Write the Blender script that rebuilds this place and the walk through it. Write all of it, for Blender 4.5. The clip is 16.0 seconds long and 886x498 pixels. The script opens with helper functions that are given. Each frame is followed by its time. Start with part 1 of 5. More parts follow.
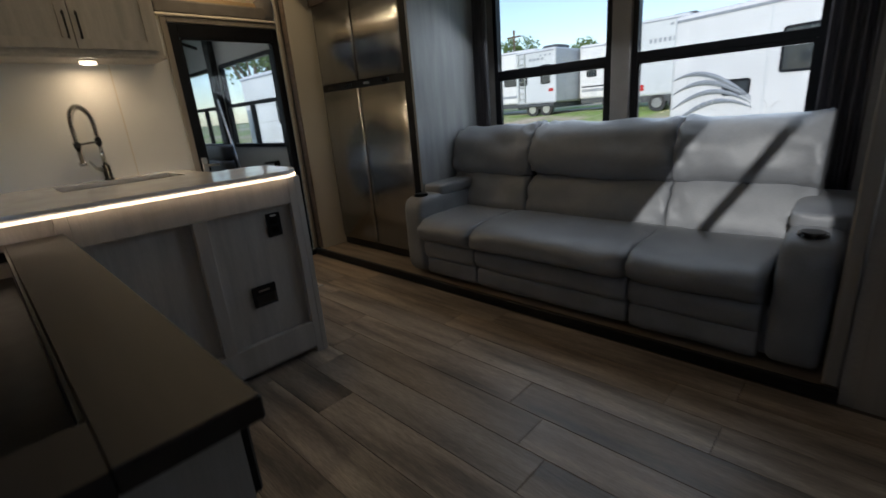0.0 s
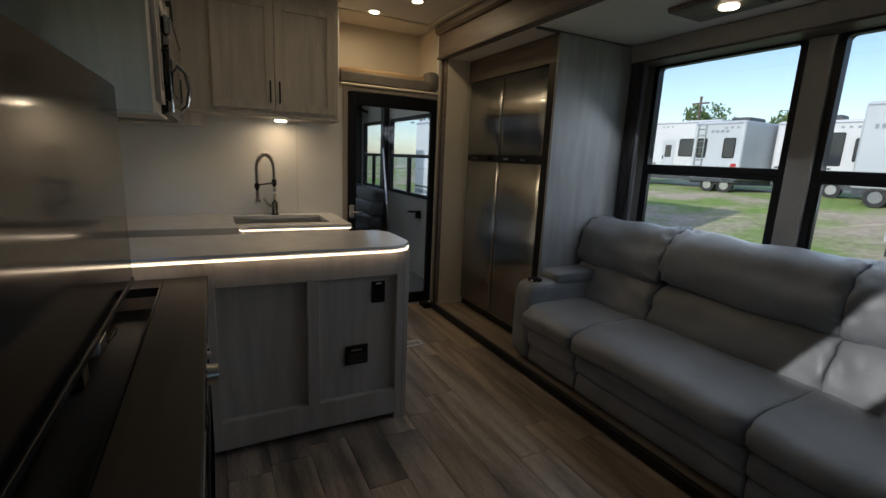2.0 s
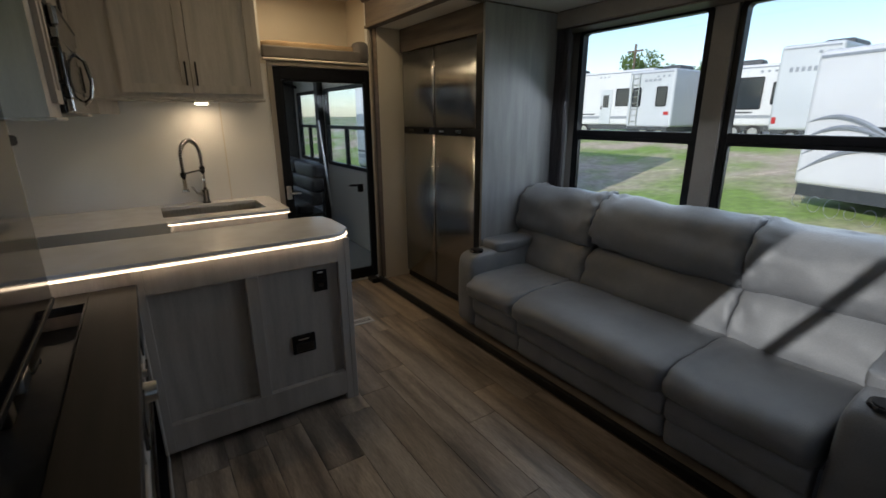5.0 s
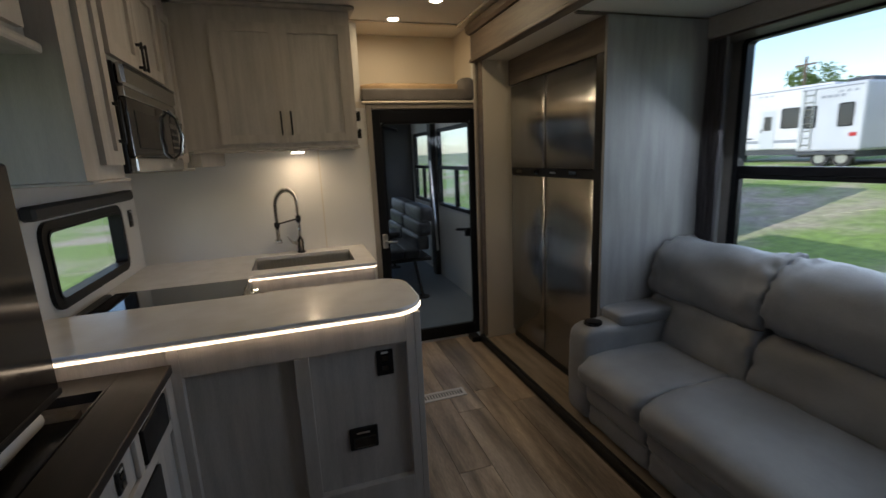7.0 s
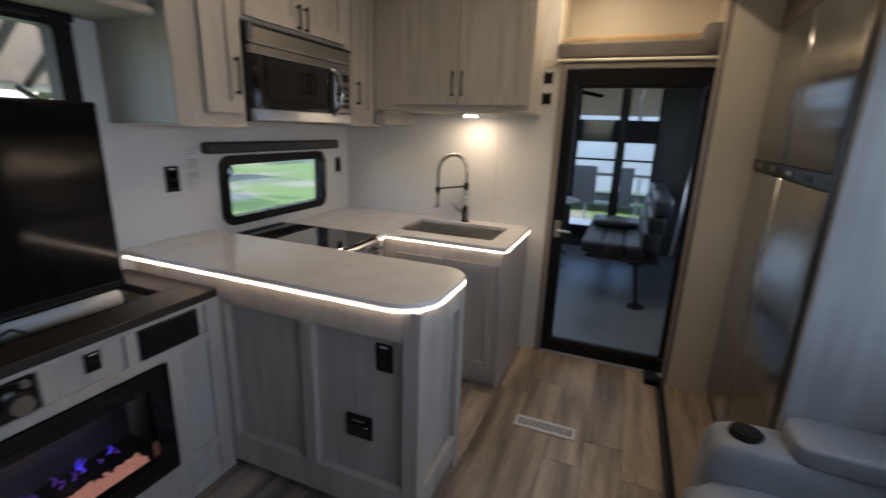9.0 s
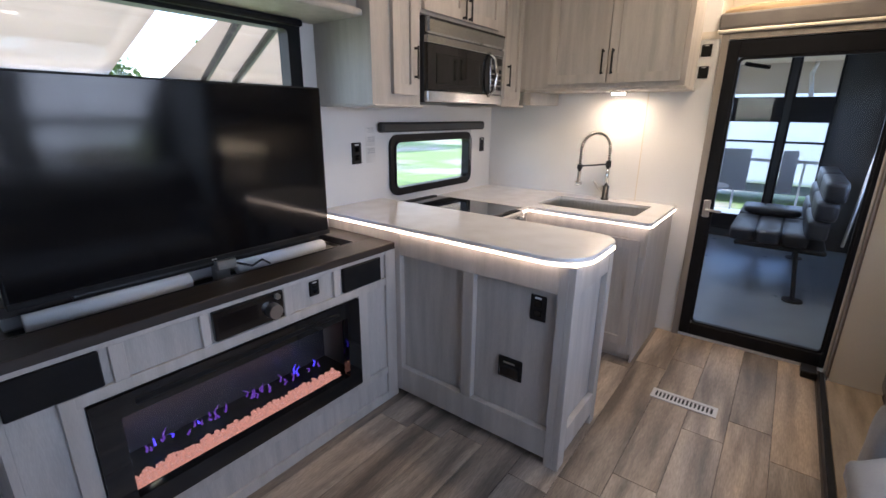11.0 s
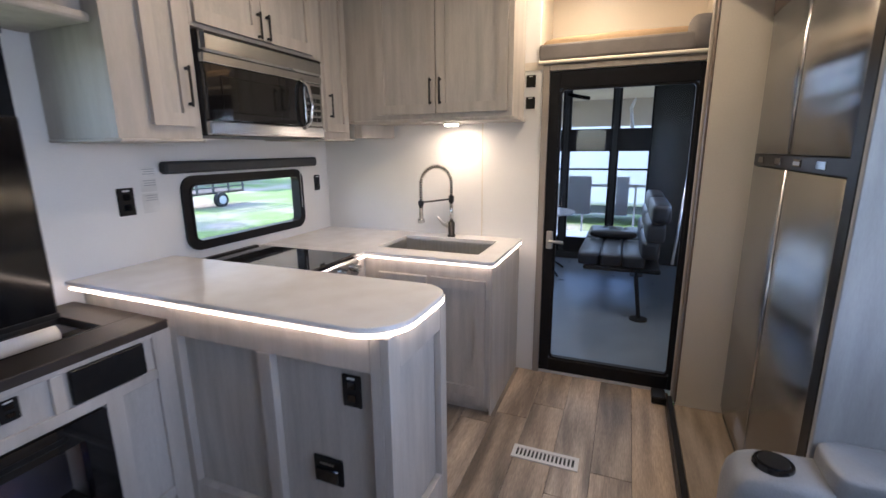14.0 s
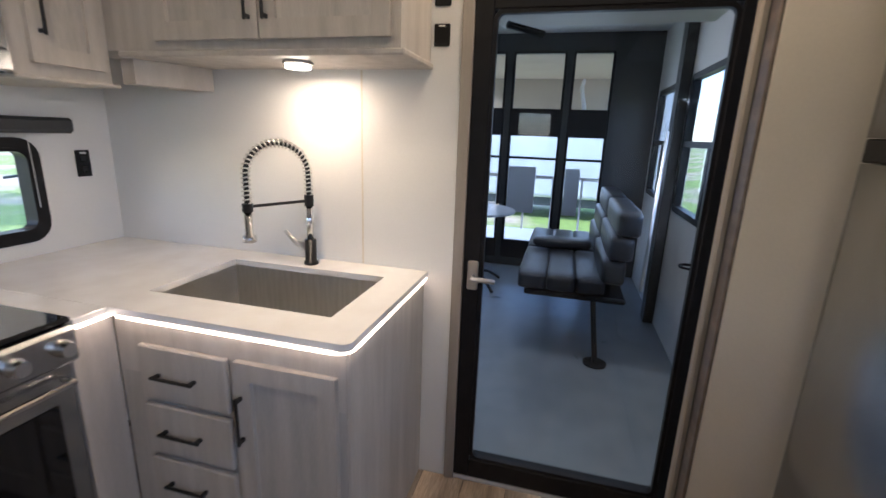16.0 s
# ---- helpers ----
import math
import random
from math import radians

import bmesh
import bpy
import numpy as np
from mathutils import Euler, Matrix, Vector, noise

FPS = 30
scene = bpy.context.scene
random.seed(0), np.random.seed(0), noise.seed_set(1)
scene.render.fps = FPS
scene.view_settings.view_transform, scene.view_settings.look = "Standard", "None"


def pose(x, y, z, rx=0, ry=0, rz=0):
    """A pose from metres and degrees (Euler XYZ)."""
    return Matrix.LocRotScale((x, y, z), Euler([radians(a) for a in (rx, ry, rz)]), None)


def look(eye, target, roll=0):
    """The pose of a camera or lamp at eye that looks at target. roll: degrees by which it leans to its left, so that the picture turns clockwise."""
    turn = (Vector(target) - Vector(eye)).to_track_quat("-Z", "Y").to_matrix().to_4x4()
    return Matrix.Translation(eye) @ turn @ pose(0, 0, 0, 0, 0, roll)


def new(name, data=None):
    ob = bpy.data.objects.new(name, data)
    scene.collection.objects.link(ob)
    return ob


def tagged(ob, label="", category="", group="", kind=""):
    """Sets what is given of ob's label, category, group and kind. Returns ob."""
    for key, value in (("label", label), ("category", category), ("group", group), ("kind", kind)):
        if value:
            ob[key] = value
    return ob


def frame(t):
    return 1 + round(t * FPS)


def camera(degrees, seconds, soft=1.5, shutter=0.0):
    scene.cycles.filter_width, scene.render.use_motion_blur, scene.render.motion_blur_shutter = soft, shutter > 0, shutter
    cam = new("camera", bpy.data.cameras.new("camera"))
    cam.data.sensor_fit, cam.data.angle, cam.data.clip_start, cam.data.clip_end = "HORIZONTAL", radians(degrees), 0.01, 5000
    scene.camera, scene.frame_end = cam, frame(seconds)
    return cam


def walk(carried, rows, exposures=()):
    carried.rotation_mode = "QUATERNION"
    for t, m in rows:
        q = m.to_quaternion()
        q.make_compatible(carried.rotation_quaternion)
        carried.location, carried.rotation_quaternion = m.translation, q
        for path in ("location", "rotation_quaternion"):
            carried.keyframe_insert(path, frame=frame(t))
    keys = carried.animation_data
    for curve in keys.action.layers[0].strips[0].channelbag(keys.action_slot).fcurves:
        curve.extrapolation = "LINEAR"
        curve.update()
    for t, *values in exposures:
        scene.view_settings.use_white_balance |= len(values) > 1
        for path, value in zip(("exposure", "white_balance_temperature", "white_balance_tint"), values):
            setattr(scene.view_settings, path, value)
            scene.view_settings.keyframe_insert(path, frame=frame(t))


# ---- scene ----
cam = camera(89.2, 16.0, shutter=0.4)
PATH = [
    (0, (0.196, 0.159, 1.19), (-1.148, 1.515, 0.596), -4.7),
    (0.5, (0.16, 0.316, 1.323), (-1.333, 1.522, 0.759), -7.9),
    (1, (0.127, 0.396, 1.399), (-1.426, 1.584, 0.978), -4.5),
    (1.5, (0.274, 0.392, 1.403), (-1.361, 1.484, 1.032), 1.4),
    (2, (0.253, 0.369, 1.407), (-1.489, 1.268, 1.013), 2.6),
    (2.5, (0.178, 0.412, 1.397), (-1.466, 1.484, 1.013), 2.9),
    (3, (0.198, 0.475, 1.397), (-1.309, 1.73, 1.004), 4.8),
    (3.2, (0.222, 0.472, 1.399), (-1.283, 1.729, 1.01), 4.8),
    (5.3, (0.325, 0.41, 1.546), (-1.32, 1.397, 0.982), -1.6),
    (5.5, (0.336, 0.406, 1.558), (-1.359, 1.323, 1.022), -1.6),
    (6, (0.267, 0.471, 1.592), (-1.473, 1.338, 1.122), -1.4),
    (6.5, (0.085, 0.579, 1.588), (-1.688, 1.397, 1.155), -1.5),
    (7, (-0.1, 0.827, 1.568), (-1.969, 1.41, 1.16), -2.5),
    (7.5, (-0.205, 1.182, 1.578), (-2.142, 1.443, 1.155), -2.2),
    (8, (-0.402, 1.486, 1.532), (-2.344, 1.633, 1.078), -0.4),
    (8.5, (-0.555, 1.726, 1.535), (-2.488, 1.551, 1.052), 0.2),
    (9, (-0.551, 1.843, 1.553), (-2.341, 1.12, 1.031), 2.0),
    (9.5, (-0.323, 1.79, 1.477), (-1.889, 0.666, 0.946), 0.6),
    (9.6, (-0.284, 1.784, 1.488), (-1.809, 0.613, 0.939), 1.0),
    (9.7, (-0.243, 1.783, 1.487), (-1.741, 0.578, 0.935), 0.5),
    (11.8, (-0.278, 1.845, 1.493), (-1.893, 0.823, 0.904), 0.1),
    (12, (-0.299, 1.854, 1.49), (-1.955, 0.891, 0.915), -0.1),
    (12.5, (-0.35, 1.879, 1.491), (-2.079, 1.029, 0.956), -0.5),
    (13, (-0.414, 1.881, 1.49), (-2.175, 1.076, 0.989), -0.7),
    (13.5, (-0.555, 1.907, 1.487), (-2.343, 1.133, 1.034), -0.4),
    (14, (-0.751, 1.87, 1.485), (-2.559, 1.133, 1.051), -0.5),
    (14.5, (-1.017, 1.774, 1.505), (-2.874, 1.176, 1.065), -0.5),
    (15, (-1.323, 1.75, 1.463), (-3.211, 1.259, 1.015), -0.8),
    (15.5, (-1.652, 1.745, 1.467), (-3.53, 1.291, 0.962), -0.2),
    (16, (-2.001, 1.736, 1.428), (-3.877, 1.249, 0.933), 2.1),
]
EXPOSURES = [(0.0, 0.55, 6250, 10), (1.5, 0.42, 6250, 10), (2.2, 0.42, 6250, 10), (3.0, 0.58, 6250, 10), (5.5, 0.6, 6250, 10), (6.0, 0.95, 6200, 10), (7.0, 0.75, 6100, 11), (8.0, 1.15, 5850, 13),
             (9.0, 1.35, 5750, 14), (9.7, 1.75, 5700, 16), (12.0, 2.35, 5500, 20), (13.0, 2.3, 5500, 20), (16.0, 2.12, 5450, 17)]
walk(cam, [(t, look(eye, target, roll)) for t, eye, target, roll in PATH], EXPOSURES)

# ---- daylight ----
SUN_ELEV, SUN_HEAD = 21.0, -8.0          # the sun stands over the -y side; its light leans to -x
world = bpy.data.worlds.new("world")
scene.world = world
world.use_nodes = True
wn = world.node_tree.nodes
sky = wn.new("ShaderNodeTexSky")
sky.sky_type, sky.sun_disc = "NISHITA", False
sky.sun_elevation, sky.sun_rotation = radians(45), radians(180 + SUN_HEAD)
sky.air_density, sky.dust_density = 1.0, 0.6
wn["Background"].inputs["Strength"].default_value = 0.15
world.node_tree.links.new(sky.outputs["Color"], wn["Background"].inputs["Color"])
sun = new("sun", bpy.data.lights.new("sun", "SUN"))
sun.data.energy, sun.data.angle, sun.data.color = 2.7, radians(0.5), (1.0, 0.95, 0.87)
sh, se = radians(SUN_HEAD), radians(SUN_ELEV)
sun.matrix_world = look((0, -20, 12), Vector((0, -20, 12)) + Vector((math.sin(sh) * math.cos(se), math.cos(sh) * math.cos(se), -math.sin(se))))


def lamp_area(name, at, target, size, watts, colour, shape="DISK"):
    ob = new(name, bpy.data.lights.new(name, "AREA"))
    ob.data.shape, ob.data.size, ob.data.energy, ob.data.color = shape, size, watts, colour
    ob.matrix_world = look(at, target)
    return ob


WARM = (1.0, 0.73, 0.44)
lamp_area("under_cabinet_bulb", (-3.42, 0.846, 1.618), (-3.42, 0.846, 0.0), 0.07, 0.75, WARM)
# only the bulb at (-3.5, 1.59) is known; the other two are added warm fill
for lx, ly in ((-3.5, 1.59), (-2.3, 0.9), (-3.07, 1.78)):
    lamp_area("ceiling_bulb", (lx, ly, 2.527), (lx, ly, 0), 0.07, 1.6, (1.0, 0.74, 0.42))
for wx in (-1.655, -0.56):               # skylight entering by the two large windows
    ob = lamp_area("window_skylight", (wx, 3.262, 1.50), (wx, 2.6, 0.62), 0.86, 3.4, (0.86, 0.94, 1.0), "RECTANGLE")
    ob.data.size_y = 1.15
ob = lamp_area("rear_door_skylight", (-6.95, 1.37, 1.5), (-5.0, 1.37, 0.6), 1.4, 1.3, (0.78, 0.90, 1.0), "RECTANGLE")
ob.data.size_y = 1.5
ob = lamp_area("garage_window_skylight", (-5.0, 2.535, 1.42), (-5.0, 1.4, 0.5), 1.2, 0.8, (0.88, 0.95, 1.0), "RECTANGLE")
ob.data.size_y = 0.85
lamp_area("slide_bulb", (-1.3, 2.72, 2.215), (-1.3, 2.72, 0), 0.07, 0.4, (1.0, 0.86, 0.65))


# ---- materials ----
def material(name, base, rough=0.5, metal=0.0, other=None, scale=8.0, stretch=(1, 1, 1), bump=0.0, contrast=(0.35, 0.65),
             vary=0.0, fine=0.0, fine_scale=120.0, coat=0.0, spec=0.5, rough_vary=0.0, random_by="island"):
    """A surface of two colours mixed by noise, with a fine grain, relief, and a change of tone from piece to piece."""
    m = bpy.data.materials.new(name)
    m.use_nodes = True
    t, n = m.node_tree, m.node_tree.nodes
    b = n["Principled BSDF"]
    b.inputs["Roughness"].default_value, b.inputs["Metallic"].default_value = rough, metal
    b.inputs["Coat Weight"].default_value, b.inputs["Specular IOR Level"].default_value = coat, spec
    other = other or tuple(c * 0.85 for c in base)
    pos = n.new("ShaderNodeNewGeometry")
    mp = n.new("ShaderNodeMapping")
    mp.inputs["Scale"].default_value = stretch
    t.links.new(pos.outputs["Position"], mp.inputs["Vector"])
    vec = mp.outputs["Vector"]
    rnd = None
    if vary:
        info = n.new("ShaderNodeObjectInfo")
        rnd = info.outputs["Random"]
        add = n.new("ShaderNodeVectorMath")
        add.operation = "MULTIPLY_ADD"
        comb = n.new("ShaderNodeCombineXYZ")
        for k in range(3):
            t.links.new(rnd, comb.inputs[k])
        add.inputs[1].default_value = (37, 23, 11)
        t.links.new(comb.outputs[0], add.inputs[0])
        t.links.new(vec, add.inputs[2])
        vec = add.outputs[0]
    big = n.new("ShaderNodeTexNoise")
    big.inputs["Scale"].default_value, big.inputs["Detail"].default_value = scale, 6
    t.links.new(vec, big.inputs["Vector"])
    ramp = n.new("ShaderNodeValToRGB")
    ramp.color_ramp.elements[0].position, ramp.color_ramp.elements[1].position = contrast
    ramp.color_ramp.elements[0].color, ramp.color_ramp.elements[1].color = (*other, 1), (*base, 1)
    t.links.new(big.outputs["Fac"], ramp.inputs["Fac"])
    colour = ramp.outputs["Color"]
    small = n.new("ShaderNodeTexNoise")
    small.inputs["Scale"].default_value, small.inputs["Detail"].default_value = fine_scale, 4
    t.links.new(vec, small.inputs["Vector"])
    if fine:
        hsv = n.new("ShaderNodeHueSaturation")
        mr = n.new("ShaderNodeMapRange")
        mr.inputs["From Min"].default_value, mr.inputs["From Max"].default_value = 0.3, 0.7
        mr.inputs["To Min"].default_value, mr.inputs["To Max"].default_value = 1 - fine, 1 + fine
        t.links.new(small.outputs["Fac"], mr.inputs["Value"])
        t.links.new(mr.outputs[0], hsv.inputs["Value"])
        t.links.new(colour, hsv.inputs["Color"])
        colour = hsv.outputs["Color"]
    if vary:
        hs2 = n.new("ShaderNodeHueSaturation")
        m2 = n.new("ShaderNodeMapRange")
        m2.inputs["To Min"].default_value, m2.inputs["To Max"].default_value = 1 - vary, 1 + vary
        t.links.new(rnd, m2.inputs["Value"])
        t.links.new(m2.outputs[0], hs2.inputs["Value"])
        far, fold, m4 = n.new("ShaderNodeMath"), n.new("ShaderNodeMath"), n.new("ShaderNodeMapRange")
        far.operation, far.inputs[1].default_value, fold.operation = "MULTIPLY", 7.31, "FRACT"
        m4.inputs["To Min"].default_value, m4.inputs["To Max"].default_value = 1 - 0.7 * vary, 1 + 0.4 * vary
        t.links.new(rnd, far.inputs[0])
        t.links.new(far.outputs[0], fold.inputs[0])
        t.links.new(fold.outputs[0], m4.inputs["Value"])
        t.links.new(m4.outputs[0], hs2.inputs["Saturation"])
        t.links.new(colour, hs2.inputs["Color"])
        colour = hs2.outputs["Color"]
    t.links.new(colour, b.inputs["Base Color"])
    if rough_vary:
        m3 = n.new("ShaderNodeMapRange")
        m3.inputs["To Min"].default_value, m3.inputs["To Max"].default_value = max(0.02, rough - rough_vary), min(1, rough + rough_vary)
        t.links.new(big.outputs["Fac"], m3.inputs["Value"])
        t.links.new(m3.outputs[0], b.inputs["Roughness"])
    if bump:
        bp = n.new("ShaderNodeBump")
        bp.inputs["Strength"].default_value, bp.inputs["Distance"].default_value = min(1, bump), 0.004
        t.links.new(small.outputs["Fac"], bp.inputs["Height"])
        t.links.new(bp.outputs["Normal"], b.inputs["Normal"])
    return m


def glowing(name, colour, strength, base=(0.8, 0.8, 0.8)):
    m = bpy.data.materials.new(name)
    m.use_nodes = True
    b = m.node_tree.nodes["Principled BSDF"]
    b.inputs["Base Color"].default_value = (*base, 1)
    b.inputs["Emission Color"].default_value = (*colour, 1)
    b.inputs["Emission Strength"].default_value = strength
    return m


def glassy(name, tint=(1, 1, 1), rough=0.0):
    """Thin sheet glass: mostly clear, with a real reflection."""
    m = bpy.data.materials.new(name)
    m.use_nodes = True
    t, n = m.node_tree, m.node_tree.nodes
    n.remove(n["Principled BSDF"])
    clear, gloss, mix, lw, ex, sc = n.new("ShaderNodeBsdfTransparent"), n.new("ShaderNodeBsdfGlossy"), n.new("ShaderNodeMixShader"), n.new("ShaderNodeLayerWeight"), n.new("ShaderNodeMath"), n.new("ShaderNodeMath")
    clear.inputs["Color"].default_value = (*tint, 1)
    gloss.inputs["Roughness"].default_value = rough
    lw.inputs["Blend"].default_value = 0.5
    ex.operation, ex.inputs[1].default_value = "POWER", 5.0
    sc.operation, sc.inputs[1].default_value, sc.inputs[2].default_value = "MULTIPLY_ADD", 0.7, 0.03
    t.links.new(lw.outputs["Facing"], ex.inputs[0])
    t.links.new(ex.outputs[0], sc.inputs[0])
    t.links.new(sc.outputs[0], mix.inputs[0])
    t.links.new(clear.outputs[0], mix.inputs[1])
    t.links.new(gloss.outputs[0], mix.inputs[2])
    t.links.new(mix.outputs[0], n["Material Output"].inputs["Surface"])
    return m


GRAIN_UP, GRAIN_X, GRAIN_Y = (7, 7, 0.7), (0.8, 9, 9), (9, 0.8, 9)
M = {
    "cabinet": material("washed_cabinet_wood", (0.53, 0.49, 0.445), 0.48, 0, (0.42, 0.385, 0.345), 3.0, GRAIN_UP, 0.12, (0.3, 0.7), 0.03, 0.05, 60),
    "cabinet_panel": material("washed_cabinet_panel", (0.52, 0.485, 0.445), 0.48, 0, (0.39, 0.365, 0.335), 3.4, GRAIN_UP, 0.12, (0.3, 0.7), 0.04, 0.07, 60),
    "plank": material("weathered_plank", (0.41, 0.325, 0.245), 0.36, 0, (0.15, 0.12, 0.095), 1.8, (0.7, 6, 6), 0.2, (0.36, 0.63), 0.3, 0.22, 36, rough_vary=0.1),
    "plank_gap": material("floor_groove", (0.06, 0.048, 0.038), 0.7),
    "slide_floor": material("slide_floor_wood", (0.34, 0.27, 0.20), 0.4, 0, (0.17, 0.135, 0.10), 2.6, (0.9, 8, 8), 0.15, (0.3, 0.7), 0, 0.12, 40),
    "white_wall": material("white_wall_board", (0.80, 0.79, 0.765), 0.42, 0, (0.76, 0.75, 0.73), 2.0, bump=0.05, fine=0.015, fine_scale=200),
    "cream": material("cream_wall_board", (0.72, 0.66, 0.56), 0.45, 0, (0.68, 0.62, 0.52), 2.0, bump=0.06, fine=0.02),
    "ceiling": material("ceiling_board", (0.78, 0.75, 0.69), 0.6, 0, (0.74, 0.71, 0.65), 1.5, bump=0.1, fine=0.02),
    "grey_panel": material("grey_grained_panel", (0.37, 0.372, 0.375), 0.45, 0, (0.25, 0.252, 0.257), 2.6, (6, 6, 0.8), 0.1, (0.3, 0.72), 0, 0.05, 60),
    "dark_wood": material("dark_fascia_wood", (0.155, 0.12, 0.095), 0.45, 0, (0.075, 0.058, 0.047), 3.0, GRAIN_X, 0.15, (0.3, 0.7), 0, 0.12, 60),
    "trim": material("taupe_trim", (0.33, 0.295, 0.26), 0.45, 0, (0.26, 0.23, 0.20), 3.0, GRAIN_UP, 0.08, fine=0.06),
    "valance": material("taupe_valance", (0.36, 0.325, 0.295), 0.6, 0, (0.31, 0.28, 0.25), 5, bump=0.2, fine=0.06),
    "curtain": material("grey_curtain_fabric", (0.20, 0.185, 0.20), 0.85, 0, (0.14, 0.13, 0.14), 6, (8, 8, 1), 0.4, fine=0.1, fine_scale=400),
    "quartz": material("white_worktop", (0.80, 0.785, 0.765), 0.16, 0, (0.735, 0.71, 0.685), 9.0, bump=0.0, contrast=(0.28, 0.62), fine=0.02, fine_scale=300, rough_vary=0.05),
    "led": glowing("led_strip", (1.0, 0.75, 0.50), 2.4),
    "bulb": glowing("lamp_glow", (1.0, 0.83, 0.58), 6.0),
    "steel": material("brushed_steel", (0.46, 0.465, 0.47), 0.25, 1.0, (0.41, 0.415, 0.42), 3.0, (3, 3, 0.3), 0.0, fine=0.02, fine_scale=40, rough_vary=0.04),
    "sink": material("sink_steel", (0.66, 0.65, 0.63), 0.34, 1.0, (0.58, 0.57, 0.55), 6.0, (1, 12, 1), 0.08, fine=0.04),
    "chrome": material("chrome", (0.75, 0.75, 0.74), 0.12, 1.0, fine=0.02),
    "nickel": material("satin_nickel", (0.62, 0.60, 0.57), 0.3, 1.0, fine=0.03),
    "black": material("black_plastic", (0.008, 0.008, 0.009), 0.35, 0, (0.012, 0.012, 0.012), 20, fine=0.1, rough_vary=0.06, spec=0.25),
    "black_metal": material("black_metal", (0.02, 0.019, 0.018), 0.35, 0.3, (0.012, 0.012, 0.012), 30, fine=0.1),
    "black_gloss": material("black_glass", (0.006, 0.006, 0.007), 0.05, 0, (0.008, 0.008, 0.009), 10, coat=0.3),
    "screen": material("tv_screen", (0.004, 0.004, 0.005), 0.10, 0, (0.004, 0.004, 0.005), 10, spec=0.4),
    "frame": material("black_window_frame", (0.009, 0.009, 0.011), 0.4, 0, (0.006, 0.006, 0.008), 20, fine=0.1, spec=0.25),
    "glass": glassy("window_glass", (0.97, 0.98, 0.98)),
    "door_glass": glassy("tinted_door_glass", (0.92, 0.95, 0.98)),
    "smoked_glass": glassy("smoked_window_glass", (0.78, 0.79, 0.80)),
    "oven_glass": material("oven_glass", (0.008, 0.008, 0.009), 0.06, 0, spec=0.6),
    "leather": material("grey_leather", (0.25, 0.26, 0.278), 0.36, 0, (0.195, 0.203, 0.22), 5, bump=0.4, fine=0.08, fine_scale=230, rough_vary=0.08),
    "black_leather": material("black_leather", (0.03, 0.031, 0.036), 0.34, 0, (0.02, 0.02, 0.024), 8, bump=0.3, fine=0.08, fine_scale=220),
    "console_top": material("brown_console_top", (0.034, 0.025, 0.02), 0.5, 0, (0.02, 0.015, 0.012), 3.0, GRAIN_X, 0.1, fine=0.1),
    "paper": material("paper_label", (0.78, 0.77, 0.74), 0.6, fine=0.02),
    "ink": material("printed_ink", (0.38, 0.38, 0.40), 0.6, fine=0.03),
    "shade": material("grey_shade_cassette", (0.05, 0.052, 0.054), 0.6, fine=0.06),
    "mattress": material("tan_mattress", (0.36, 0.255, 0.15), 0.85, 0, (0.29, 0.20, 0.115), 8, bump=0.4, fine=0.08, fine_scale=350),
    "grey_fabric": material("grey_bunk_fabric", (0.17, 0.155, 0.145), 0.85, 0, (0.14, 0.128, 0.12), 10, bump=0.4, fine=0.08, fine_scale=400),
    "garage_floor": material("grey_sheet_floor", (0.25, 0.285, 0.32), 0.3, 0, (0.21, 0.24, 0.27), 6, bump=0.15, fine=0.05, fine_scale=300, rough_vary=0.07),
    "ember": glowing("fire_ember_bed", (1.0, 0.42, 0.28), 0.11, (0.22, 0.12, 0.1)),
    "flame_blue": glowing("blue_flame", (0.10, 0.06, 1.0), 0.3, (0.02, 0.02, 0.05)),
    "flame_purple": glowing("purple_flame", (0.35, 0.10, 0.85), 0.07, (0.02, 0.02, 0.04)),
    "fire_back": material("fireplace_back", (0.05, 0.05, 0.065), 0.25, fine=0.05),
    "white_shell": material("white_trailer_shell", (0.60, 0.60, 0.61), 0.35, 0, (0.54, 0.54, 0.55), 1.0, fine=0.015),
    "grey_shell": material("pale_grey_trailer_shell", (0.48, 0.50, 0.52), 0.4, 0, (0.44, 0.46, 0.48), 1.0, fine=0.02),
    "stripe": material("grey_decal", (0.25, 0.27, 0.30), 0.45, fine=0.03),
    "dark_stripe": material("dark_decal", (0.05, 0.055, 0.06), 0.45, fine=0.03),
    "tyre": material("tyre_rubber", (0.025, 0.025, 0.025), 0.8, fine=0.1),
    "tinted": material("dark_trailer_window", (0.03, 0.035, 0.04), 0.08, fine=0.02),
    "leaf": material("leaf_green", (0.15, 0.22, 0.06), 0.6, 0, (0.08, 0.13, 0.035), 2, fine=0.2, fine_scale=3),
    "bark": material("bark", (0.12, 0.09, 0.065), 0.9, fine=0.2, bump=0.5, fine_scale=30),
    "awning": material("tan_awning_fabric", (0.50, 0.42, 0.33), 0.8, 0, (0.45, 0.38, 0.30), 2, bump=0.2, fine=0.03),
    "red": material("red_lens", (0.4, 0.02, 0.02), 0.3),
}


def ground_material():
    m = material("grass_and_dirt", (0.21, 0.30, 0.06), 0.9, 0, (0.46, 0.37, 0.27), 0.28, (1, 1, 1), 0.6, (0.40, 0.56), 0, 0.25, 5.0)
    return m


M["ground"] = ground_material()


